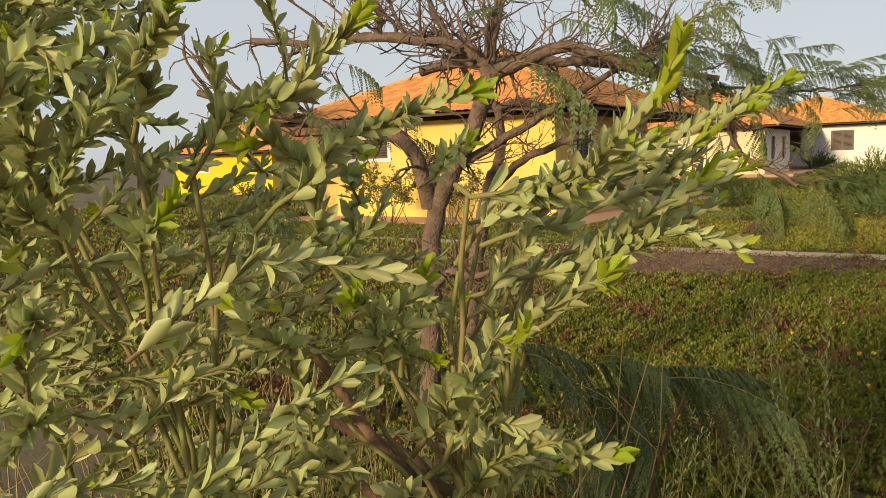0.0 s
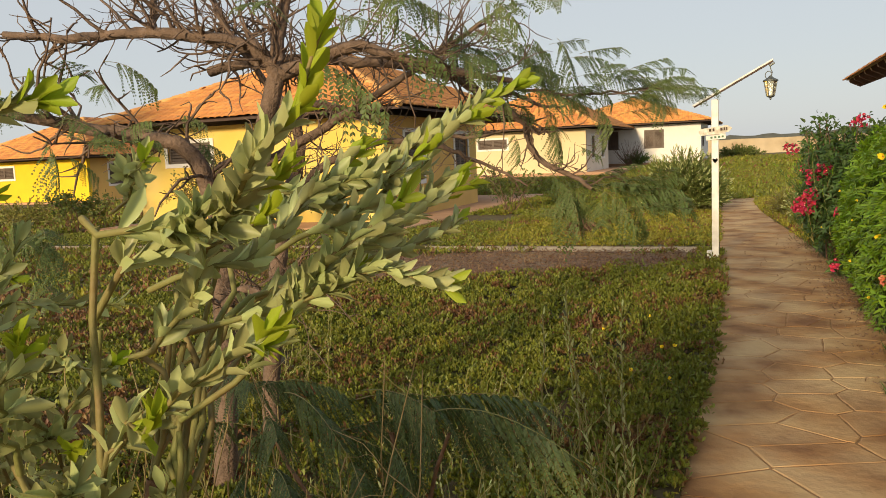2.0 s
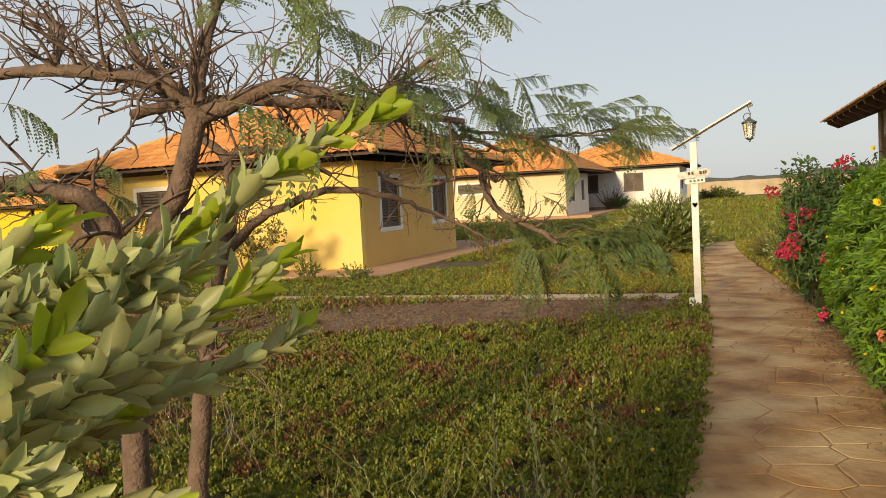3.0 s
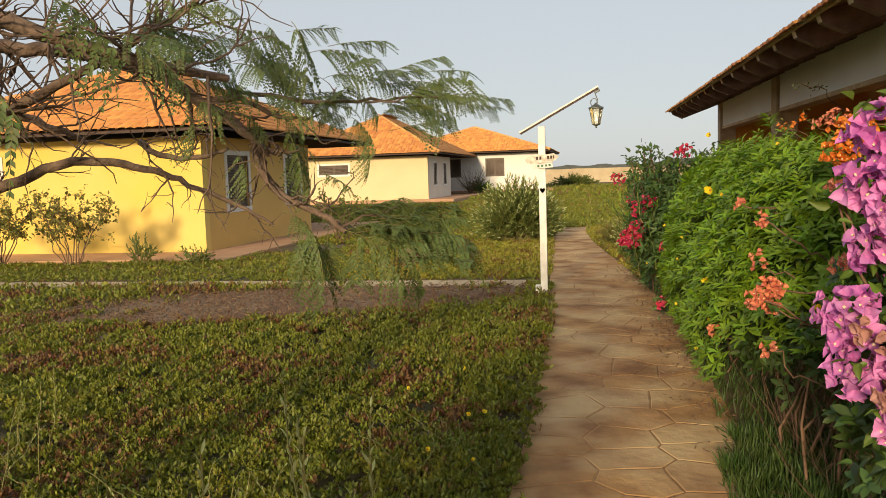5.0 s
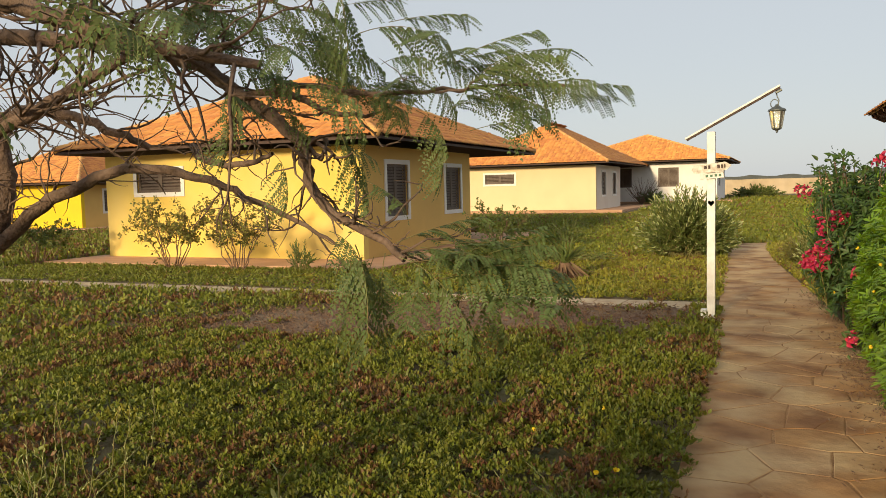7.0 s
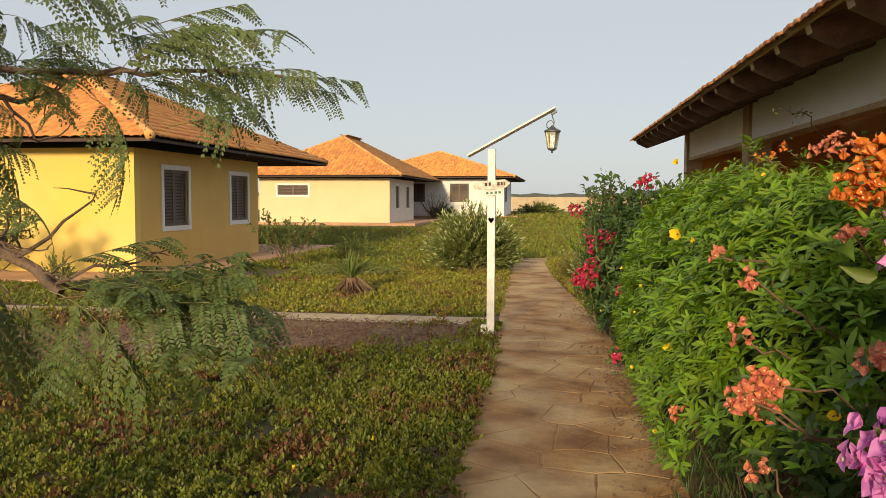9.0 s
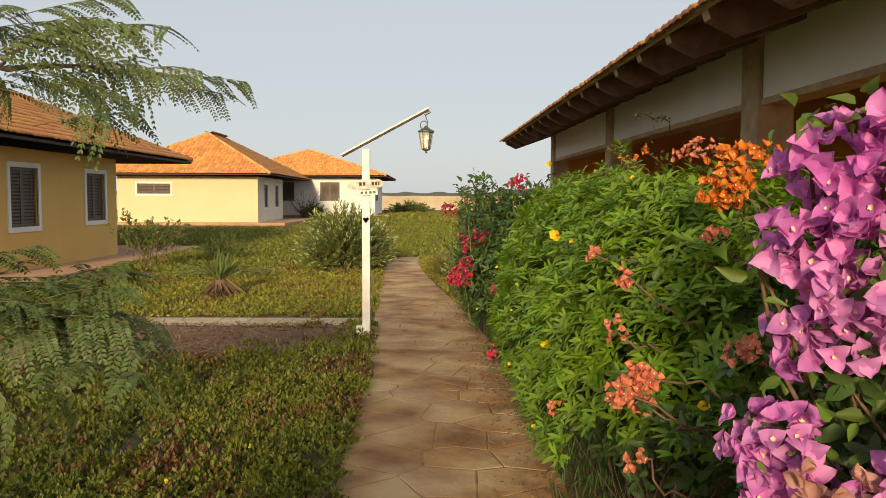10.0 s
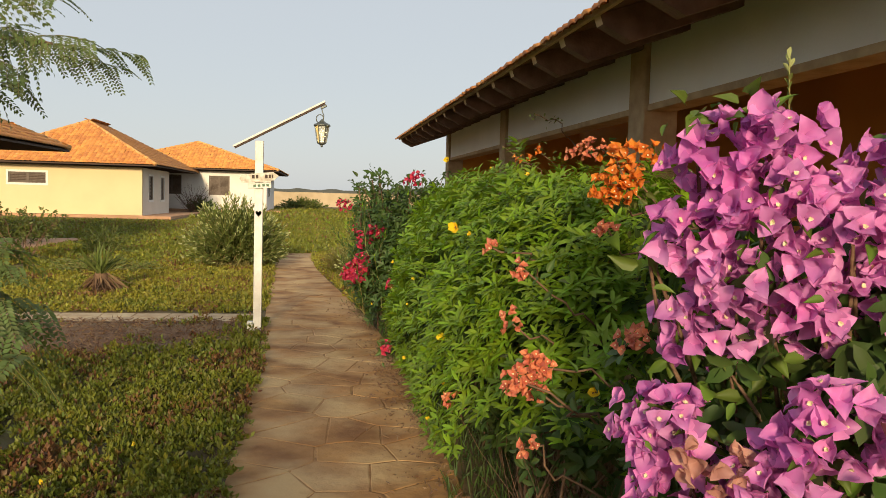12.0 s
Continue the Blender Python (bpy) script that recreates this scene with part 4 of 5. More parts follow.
low = root("sapling", -0.2, -9.95, 0.0, "low feathery sapling with drooping dark green leaves", "sapling")
stm = [line(curve((0, 0, 0), (0.02, -0.05, 1.0), n=7, wob=0.015), 0.012, 0.006), line(curve((0.01, 0, 0.55), (0.2, -0.15, 1.05), n=6, wob=0.01), 0.008, 0.004), line(curve((0, 0, 0.5), (-0.35, 0.02, 0.95), n=6, wob=0.01), 0.008, 0.004)]
put("stem", tubes("stem", stm, 6), M_TWIG, low)
for at, az, up, size, kind, roll in spray((-0.5, 0.0, 1.0), (0.12, -0.04, 1.1), 11, 0.30, -60, 40, 5, 30, 0.05, (4, 4, 5)) + spray((-0.4, -0.08, 0.88), (0.1, -0.08, 0.92), 8, 0.28, -100, 20, -10, 15, 0.05, (4, 5)) + spray((-0.55, 0.0, 0.98), (-0.3, 0.0, 0.92), 4, 0.28, 130, 230, -5, 20, 0.05, (4, 5)):
    frond(low, at, az, up, size, kind if kind is not None else int(rng.choice([1, 3])), roll)


# ---- near bush with oblong leaves ----
def leafy_stem(a, b, r0, n, ln, bag, lift=0.05, bare_to=0.3, young=6):
    """A stem from a to b set with n leaves in a spiral; the last few are young."""
    p = curve(a, b, n=9, wob=0.012, lift=lift)
    bag["stems"].append(line(p, r0, 0.0022))
    t = bare_to + (1 - bare_to) * np.linspace(0, 1, n) ** 0.9
    idx = t * (len(p) - 1)
    i0 = np.minimum(idx.astype(int), len(p) - 2)
    pos = p[i0] + (p[i0 + 1] - p[i0]) * (idx - i0)[:, None]
    tang = unit(p[i0 + 1] - p[i0])
    ang = np.arange(n) * 2.4 + rng.random() * 6
    u = unit(np.cross(tang, [0.3, 0.2, 1.0]))
    w = np.cross(tang, u)
    out = u * np.cos(ang)[:, None] + w * np.sin(ang)[:, None]
    out[:, 2] += 0.25
    D = tang * 1.05 + out * (0.62 - 0.25 * t[:, None]) + rng.normal(size=(n, 3)) * 0.12
    L = ln * (1.0 - 0.25 * t) * rng.uniform(0.8, 1.15, n)
    y = np.arange(n) >= n - young
    for key, s in (("old", ~y), ("young", y)):
        if s.any():
            bag[key].append((pos[s], D[s], L[s], tang[s] - out[s] * 0.4 + rng.normal(size=(int(s.sum()), 3)) * 0.7))


OBOVATE = (0.05, 0.24, 0.45, 0.50, 0.08)


def finish_bush(parent, bag, off, wide, mats=(M_BUSH, M_YOUNG), fine=False):
    stuff("stem_tangle", tubes("stem_tangle", [[(tuple(np.array(q) - off), r) for q, r in l] for l in bag["stems"]], 5), M_STALK, parent)
    for key, m, nm in (("old", mats[0], "leaves"), ("young", mats[1], "young_leaves")):
        if bag[key]:
            P, D, L, N = (np.concatenate([b[i] for b in bag[key]]) for i in range(4))
            stuff(nm, (fine_leaves if fine else leaves)(nm, P - off, D, L, L * wide, 0.12, 0.22, N, **({"widths": OBOVATE} if fine else {})), m, parent, "bright yellow-green young leaves" if key == "young" else "")


bush = root("leafy_bush", -0.35, -10.75, 0.0, "loose garden bush with grey-green oblong leaves", "bush")
boff = np.array([-0.35, -10.75, 0.0])
bag = {"stems": [], "old": [], "young": []}
crown = np.array([-0.08, -10.86, 1.02])
wood = [line(curve((-0.35, -10.75, 0.0), crown, n=8, wob=0.02), 0.022, 0.014), line(curve((-0.38, -10.8, 0.0), (-0.4, -11.1, 1.05), n=8, wob=0.02), 0.018, 0.01),
        line(curve(crown, (-0.28, -11.0, 1.33), n=6, wob=0.01), 0.012, 0.007), line(curve((-0.36, -10.7, 0.0), (-0.35, -10.55, 1.1), n=8, wob=0.02), 0.018, 0.009),
        line(curve((0.1, -10.85, 1.0), (-0.6, -10.9, 1.22), n=9, wob=0.02), 0.015, 0.007), line(curve((-0.05, -10.9, 1.02), (-0.36, -10.95, 1.16), n=7, wob=0.015), 0.012, 0.006),
        line(curve((-0.36, -10.75, 0.0), (0.1, -10.85, 1.0), n=8, wob=0.02), 0.02, 0.014)]
for w in wood:
    put("branch", tubes("branch", [[(tuple(np.array(q) - boff), r) for q, r in w]], 8), M_TWIG, bush)
hub2, hub3, hub4 = np.array([-0.4, -11.1, 1.05]), np.array([-0.35, -10.55, 1.1]), np.array([-0.08, -10.78, 1.2])
for tip, hub, n, young, lift in (((0.235, -10.92, 1.72), crown, 34, 13, -0.06), ((0.235, -10.34, 1.71), hub3, 46, 10, -0.03), ((0.24, -10.68, 1.46), crown, 26, 3, 0.12), ((0.13, -10.88, 1.44), crown, 22, 9, 0.03),
                                 ((0.04, -10.95, 1.37), crown, 16, 8, 0.04), ((-0.16, -11.04, 1.41), crown, 20, 7, 0.02), ((-0.09, -10.98, 1.44), crown, 14, 6, 0.03), ((0.02, -11.02, 1.67), hub2, 32, 7, 0.04),
                                 ((-0.08, -11.1, 1.76), hub2, 34, 8, 0.04), ((-0.21, -11.23, 1.79), hub2, 30, 12, 0.0), ((-0.25, -11.25, 1.55), hub2, 26, 8, 0.05), ((-0.33, -11.4, 1.70), hub2, 28, 6, 0.03),
                                 ((-0.36, -11.4, 1.60), hub2, 28, 5, 0.05), ((-0.26, -11.12, 1.62), crown, 28, 5, 0.02), ((0.09, -11.04, 1.28), crown, 22, 0, 0.05), ((0.18, -11.0, 1.25), crown, 24, 3, 0.06),
                                 ((0.02, -11.05, 1.33), crown, 20, 0, 0.02), ((-0.2, -11.2, 1.42), crown, 22, 4, 0.05), ((-0.31, -11.4, 1.42), hub2, 26, 3, 0.06), ((-0.32, -11.42, 1.30), hub2, 26, 0, 0.08),
                                 ((0.07, -10.42, 1.57), hub3, 34, 3, 0.02), ((0.0, -10.44, 1.44), hub3, 26, 4, 0.03), ((0.15, -10.5, 1.62), hub3, 36, 5, 0.0), ((0.14, -10.85, 1.6), crown, 32, 10, 0.0),
                                 ((0.2, -10.45, 1.66), hub4, 26, 5, -0.02), ((0.16, -10.4, 1.58), hub4, 26, 3, -0.02), ((0.1, -10.6, 1.62), hub4, 24, 6, -0.02), ((0.2, -10.7, 1.56), hub4, 24, 4, -0.02), ((0.12, -10.32, 1.5), hub4, 24, 2, 0.02), ((0.23, -10.55, 1.57), hub4, 26, 5, -0.02), ((0.05, -10.75, 1.55), hub4, 20, 5, 0.0), ((-0.5, -11.4, 1.85), hub2, 30, 5, 0.0), ((-0.12, -11.2, 1.22), crown, 24, 0, 0.06), ((-0.03, -11.12, 1.18), crown, 22, 0, 0.05), ((-0.22, -11.35, 1.2), hub2, 26, 0, 0.06)):
    own = {"stems": [], "old": [], "young": []}
    fork = np.array([hub[0] * 0.6 + tip[0] * 0.4 - 0.12, hub[1] * 0.6 + tip[1] * 0.4, max(hub[2], tip[2] - 0.17)])
    if fork[2] > hub[2] + 0.05:
        put("stem", tubes("stem", [line(curve(hub - boff, fork - boff, n=6, wob=0.012), 0.005, 0.0038)], 6), M_STALK, bush)
    leafy_stem(fork + rng.normal(size=3) * 0.02, tip, 0.0045, int(n * 2.5), 0.05, own, lift, 0.16, int(young * 1.6))
    stem = put("stem", tubes("stem", [[(tuple(np.array(q) - boff), r) for q, r in l] for l in own["stems"]], 6), M_STALK, bush)
    for key, lm, nm in (("old", M_BUSH, "leaf_spray"), ("young", M_YOUNG, "young_leaf_spray")):
        if own[key]:
            P, D, L, N = own[key][0]
            stuff(nm, fine_leaves(nm, P - boff, D, L, L * 0.34, 0.14, 0.25, N, 0.03, OBOVATE), lm, stem, "bright yellow-green young leaves" if key == "young" else "")
for _ in range(175):
    tip = np.array([rng.uniform(-0.95, 0.03), rng.uniform(-11.45, -10.62), 0.0])
    tip[2] = rng.uniform(0.9, 1.62) + 0.1 * rng.normal()
    if rng.random() < 0.5:
        tip = np.array([rng.uniform(-1.0, -0.3), rng.uniform(-11.45, -10.95), rng.uniform(1.45, 1.98)])
    th = rng.normal(3.3, 0.75)
    k = rng.uniform(0.18, 0.40)
    a = tip + [math.cos(th) * k - 0.06, math.sin(th) * k, -rng.uniform(0.04, 0.28)]
    a[0] = min(a[0], 0.05)
    leafy_stem(a, tip, 0.003, 46, 0.046, bag, 0.03, 0.05, int(rng.integers(2, 8)) if rng.random() < 0.45 else 0)
finish_bush(bush, bag, boff, 0.33, fine=True)


straw = root("dry_stalks", -0.6, -10.8, 0.0, "tangle of pale dry stalks behind the bush", "dry stalks")
lines = []
for _ in range(230):
    a = np.array([rng.uniform(-0.9, 0.5), rng.uniform(-0.5, 0.7), 0.0])
    b = a + [rng.normal() * 0.3, rng.normal() * 0.25, rng.uniform(0.35, 1.25)]
    b[0] = min(b[0], 0.55)
    p = curve(a, b, n=7, wob=0.02)
    lines.append(line(p, 0.0035, 0.0012))
    lines += twig_lines(p, 2, 0.22, 0.0013, 0.6, 0.2, 1, 0)
stuff("stalk_tangle", tubes("stalk_tangle", lines, 4), M_STRAW, straw)


# ---- weeds and dry stalks under the bush and at the lawn's edge ----
def weeds(name, label, cx, cy, rx, ry, n, h, m, leaf=0.035, wide=0.3, per=12):
    w = root(name, cx, cy, 0.0, label, "weeds")
    b = {"stems": [], "old": [], "young": []}
    for _ in range(n):
        a = np.array([min(rng.normal() * rx, 0.12 - cx), rng.normal() * ry, 0.0])
        tip = a + [rng.normal() * 0.12, rng.normal() * 0.12, h * rng.uniform(0.5, 1.15)]
        leafy_stem(a, tip, 0.003, per, leaf, b, 0.0, 0.1, 0)
    finish_bush(w, b, np.zeros(3), wide, (m, M_YOUNG))
    return w


weeds("weed_patch", "tangle of thin weeds and dry stalks under the bush", -0.9, -10.4, 0.55, 0.6, 230, 0.75, M_DRYLEAF, 0.035, 0.22, 14)
weeds("weed_patch", "tangle of thin green weeds beside the bush", -0.45, -9.45, 0.4, 0.4, 50, 0.22, M_SHRUB, 0.04, 0.25, 12)
weeds("weed_patch", "pale feathery weeds on the lawn", -0.75, -8.75, 0.3, 0.3, 26, 0.38, M_BUSH, 0.04, 0.3, 14)
weeds("weed_patch", "soft green leafy weeds beside the path", 0.02, -9.3, 0.12, 0.4, 45, 0.16, M_GRASSY, 0.05, 0.4, 10)
weeds("weed_patch", "small yellow-flowered weed by the path edge", -0.15, -6.3, 0.16, 0.16, 28, 0.2, M_GRASSY, 0.035, 0.3, 10)
for wx, wy, wn, wh in ((-0.75, -7.7, 26, 0.34), (-0.3, -8.1, 24, 0.42), (-1.35, -7.3, 20, 0.3), (-2.6, -6.9, 22, 0.5), (-0.1, -8.7, 20, 0.5)):
    weeds("weed_patch", "wispy pale green weeds standing out of the ground cover", wx, wy, 0.22, 0.2, wn, wh, M_BUSH if wn % 4 else M_GRASSY, 0.034, 0.2, 16)
weeds("tall_weed", "thin tall pale-leaved weed on the lawn", 0.03, -8.5, 0.05, 0.06, 5, 1.1, M_BUSH, 0.05, 0.26, 34)
weeds("tall_weed", "thin tall pale-leaved weed on the lawn", -0.2, -8.95, 0.08, 0.08, 3, 0.95, M_BUSH, 0.05, 0.24, 30)


# ---- flowering hedge and climbers along the path ----
def rosettes(P, D, per, ln, bag, spread=0.9):
    """Whorls of pointed leaves at shoot ends P headed D."""
    n = len(P)
    D = unit(D)
    U = unit(np.cross(D, rng.normal(size=(n, 3))))
    W = np.cross(D, U)
    for j in range(per):
        a = 2 * math.pi * j / per + rng.random(n) * 0.8
        out = U * np.cos(a)[:, None] + W * np.sin(a)[:, None]
        k = rng.uniform(0.25, 0.65, n)[:, None]
        bag.append((P - D * 0.04 * rng.random((n, 1)), D * k + out * spread + [0, 0, -0.05], ln * rng.uniform(0.7, 1.2, n), D + out * -0.2))


def flowers(P, D, ln, bag, wide=3):
    """Papery flowers: three bracts round each head."""
    n = len(P)
    D = unit(D)
    U = unit(np.cross(D, rng.normal(size=(n, 3))))
    W = np.cross(D, U)
    for j in range(wide):
        a = 2 * math.pi * j / wide + rng.random(n) * 0.4
        out = U * np.cos(a)[:, None] + W * np.sin(a)[:, None]
        bag.append((P, D * rng.uniform(0.55, 1.2, (n, 1)) + out * 0.62, ln * rng.uniform(0.8, 1.2, n), D * 0.6 - out))


def bracts(name, P, D, L, N):
    """Papery bracts: broad rounded blades with a short point, cupped, tip curled out, edges ruffled."""
    n = len(P)
    L = L[:, None]
    W = L * rng.uniform(0.78, 1.0, (n, 1))
    D = unit(D)
    S = unit(np.cross(D, N))
    N = np.cross(S, D)
    ph, curl = rng.uniform(0, 6.28, (n, 1)), rng.uniform(0.1, 0.45, (n, 1))
    V = []
    for a, half in zip((0.0, 0.1, 0.28, 0.5, 0.7, 0.86, 1.0), (0.12, 0.36, 0.50, 0.51, 0.40, 0.21, 0.0)):
        for q in (-1.0, -0.5, 0.0, 0.5, 1.0):
            ruff = 0.09 * np.sin(ph + 9 * a + 3 * q) * abs(q) + 0.03 * np.cos(2 * ph + 6 * a)
            V.append(P + D * L * a + S * W * half * q + N * (W * (0.55 * half * q * q + ruff) - L * curl * a ** 2.4))
    V = np.stack(V, 1).reshape(-1, 3)
    q = np.array([[r * 5 + c, r * 5 + c + 1, r * 5 + c + 6, r * 5 + c + 5] for r in range(6) for c in range(4)])
    me = mesh_from(name, V, (q[None] + (np.arange(n) * 35)[:, None, None]).reshape(-1, 4))
    me.polygons.foreach_set("use_smooth", np.ones(len(me.polygons), dtype=bool))
    return me


def bagged(name, bag, wide, m, parent, off, bend=0.15, fold=0.15, label=""):
    P, D, L, N = (np.concatenate([b[i] for b in bag]) for i in range(4))
    return stuff(name, leaves(name, P - off, D, L, L * wide, bend, fold, N), m, parent, label)


def cluster(c, r, n):
    v = rand_dirs(n) * (rng.random((n, 1)) ** 0.4) * np.asarray(r)
    return np.array(c) + v, unit(v + rng.normal(size=(n, 3)) * 0.02 + [-0.02, -0.02, 0.02])


def mound(n, cx, cy, rx, ry, top, low, lump, seed):
    """Points and outward ways on a lumpy mound."""
    th = rng.uniform(0, 2 * math.pi, n)
    v = rng.random(n)
    ph = np.arcsin(np.clip(v, 0, 1))
    e = 0.62
    c, s = np.cos(ph) ** e, np.sin(ph) ** e
    ct, st = np.sign(np.cos(th)) * np.abs(np.cos(th)) ** 0.7, np.sign(np.sin(th)) * np.abs(np.sin(th)) ** 0.7
    k = 1 + lump * field(th * 2.2 + seed, v * 2.4, 1.0, seed % 8) + 0.5 * lump * field(th * 6 + seed, v * 5, 1.0, (seed + 3) % 8)
    z = low + (top - low) * s * k
    k = k * (0.80 + 0.20 * smooth(low, low + 0.5, z))
    P = np.stack([cx + rx * ct * c * k, cy + ry * st * c * k, z], -1)
    N = unit(np.stack([ct * c / rx, st * c / ry, s / (top - low)], -1))
    return P, N


def thin_foot(P, N):
    """The hedge is bare and twiggy at the foot of its open end, and gappy all over."""
    foot = 0.85 - 0.75 * smooth(-6.3, -5.0, P[:, 1])
    keep = (P[:, 2] > foot + 0.12 * rng.normal(size=len(P))) & (field(P[:, 1] * 1.3, P[:, 2] * 1.6 + P[:, 0], 0.45, 4) > -0.75)
    return P[keep], N[keep]


hedge = root("flowering_hedge", 2.1, -4.4, 0.0, "dense fresh-green hedge with yellow flowers beside the path", "hedge")
ho = np.array([2.1, -4.4, 0.0])
bag = []
P, N = thin_foot(*mound(5400, 2.12, -4.35, 0.88, 2.55, 1.76, 0.12, 0.06, 3))
rosettes(P, N + [0, 0, 0.75] + rng.normal(size=P.shape) * 0.25, 7, 0.068, bag)
P, N = thin_foot(*mound(1800, 2.12, -4.35, 0.80, 2.45, 1.70, 0.1, 0.08, 5))
rosettes(P, N + [0, 0, 0.5] + rng.normal(size=P.shape) * 0.4, 6, 0.08, bag)
bagged("foliage", bag, 0.27, M_HEDGE, hedge, ho)
# Broad dark leaves within; the shade inside the hedge is put into their colour.
bag = []
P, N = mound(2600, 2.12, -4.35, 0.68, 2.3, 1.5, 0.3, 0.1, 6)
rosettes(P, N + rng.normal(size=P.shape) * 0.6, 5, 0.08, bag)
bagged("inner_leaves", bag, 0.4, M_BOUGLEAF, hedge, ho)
wood = []
for _ in range(90):
    a = np.array([rng.uniform(1.65, 2.3), rng.uniform(-6.6, -2.0), 0.0])
    b = a + [rng.uniform(-0.1, 0.4), rng.uniform(-0.2, 0.2), rng.uniform(0.6, 1.3)]
    wood.append(line(curve(a - ho, b - ho, n=7, wob=0.03), 0.009, 0.003))
stuff("branch_tangle", tubes("branch_tangle", wood, 5), M_TWIG, hedge)


def five_petals(name, P, D, ln, parent, off):
    for p, d in zip(P, D):
        bag = []
        flowers(p[None], d[None], ln, bag, 5)
        q, w, s, n = (np.concatenate([b[i] for b in bag]) for i in range(4))
        fl = put("flower", leaves("flower", q - off, w, s, s * 0.85, 0.05, 0.1, n), M_YFLOWER, parent, "yellow open flower")
        put("flower_eye", blades("flower_eye", np.repeat((p + unit(d) * ln * 0.3 - off)[None], 3, 0), rand_dirs(3, 0.2), ln * 0.3, ln * 0.3), M_LITTER, fl)


yp = np.array([(1.25, -6.4, 1.47), (1.33, -6.4, 1.45), (1.35, -5.5, 0.91), (1.62, -6.9, 0.99), (1.49, -4.6, 1.8), (1.77, -5.5, 1.70), (1.34, -4.5, 1.1), (1.31, -4.5, 0.93), (1.3, -3.5, 1.1), (1.3, -4.5, 0.61), (1.34, -5.3, 0.46), (1.19, -3.0, 0.73), (1.8, -4.5, 1.78), (1.41, -5.3, 0.64)])
five_petals("yellow_flowers", yp[[0, 2, 3, 4]] + [-0.03, -0.05, 0.02], np.tile([-0.45, -0.9, 0.3], (4, 1)), 0.032, hedge, ho)
five_petals("small_yellow_flowers", yp[[1, 5, 6, 7, 8, 9, 10, 11, 12, 13]] + [-0.05, -0.05, 0.02], rand_dirs(10, 0.6) + [-0.8, -0.8, 0], 0.019, hedge, ho)


def bougainvillea(label, base, shoots, bunches, m, leafn, leaf_len, bract, wood_r=0.012, leaf_m=M_BOUGLEAF, dead=(), inner=False):
    """shoots: stem tips; bunches: (centre, radius, heads)."""
    b = root("bougainvillea", base[0], base[1], 0.0, label, "bougainvillea", "bougainvilleas by the path")
    off = np.array([base[0], base[1], 0.0])
    st = {"stems": [], "old": [], "young": []}
    for tip in shoots:
        a = np.array([base[0] + rng.normal() * 0.08, base[1] + rng.normal() * 0.08, 0.0])
        if inner:
            a = np.array(tip) + [0.4, 0.1, -0.25]
        p = curve(a, tip, n=9, wob=0.03, lift=0.0)
        st["stems"].append(line(p, wood_r, 0.004))
        k = p[rng.integers(4, 9, leafn)] + rng.normal(size=(leafn, 3)) * (0.03 if inner else 0.045)
        d = rng.normal(size=(leafn, 3)) + [-0.3, -0.3, -0.1]
        st["old"].append((k, d, leaf_len * rng.uniform(0.6, 1.2, leafn), rng.normal(size=(leafn, 3)) * 0.6 + [-0.3, -0.4, 0.8]))
    stuff("branch_tangle", tubes("branch_tangle", [[(tuple(np.array(q) - off), r) for q, r in l] for l in st["stems"]], 5), M_TWIG, b)
    P, D, L, N = (np.concatenate([o[i] for o in st["old"]]) for i in range(4))
    stuff("foliage", fine_leaves("foliage", P - off, D, L, L * 0.52, 0.25, 0.3, N, 0.04, (0.03, 0.40, 0.46, 0.22, 0.0)), leaf_m, b)
    eyes = []
    for c, r, heads in bunches:
        P, D = cluster(c, r, heads)
        bag = []
        flowers(P, D + [-0.25, -0.3, 0.15], bract, bag)
        eyes.append((P, D))
        P, D, L, N = (np.concatenate([o[i] for o in bag]) for i in range(4))
        stuff("blossom", bracts("blossom", P - off, D, L, N), m, b)
    P = np.concatenate([e[0] for e in eyes])[::2]
    D = np.concatenate([e[1] for e in eyes])[::2]
    fl = []
    flowers(P + unit(D) * bract * 0.35, D, bract * 0.2, fl, 5)
    bagged("floret_dots", fl, 0.9, M_WFLOWER, b, off)
    if dead:
        bag = []
        for c, r, heads in dead:
            P, D = cluster(c, r, heads)
            flowers(P, D + [-0.2, -0.2, -0.5], bract * 0.85, bag)
        P, D, L, N = (np.concatenate([o[i] for o in bag]) for i in range(4))
        stuff("faded_blossom", bracts("faded_blossom", P - off, D, L, N), M_PEACH, b, "faded peach-coloured bracts")
    return b


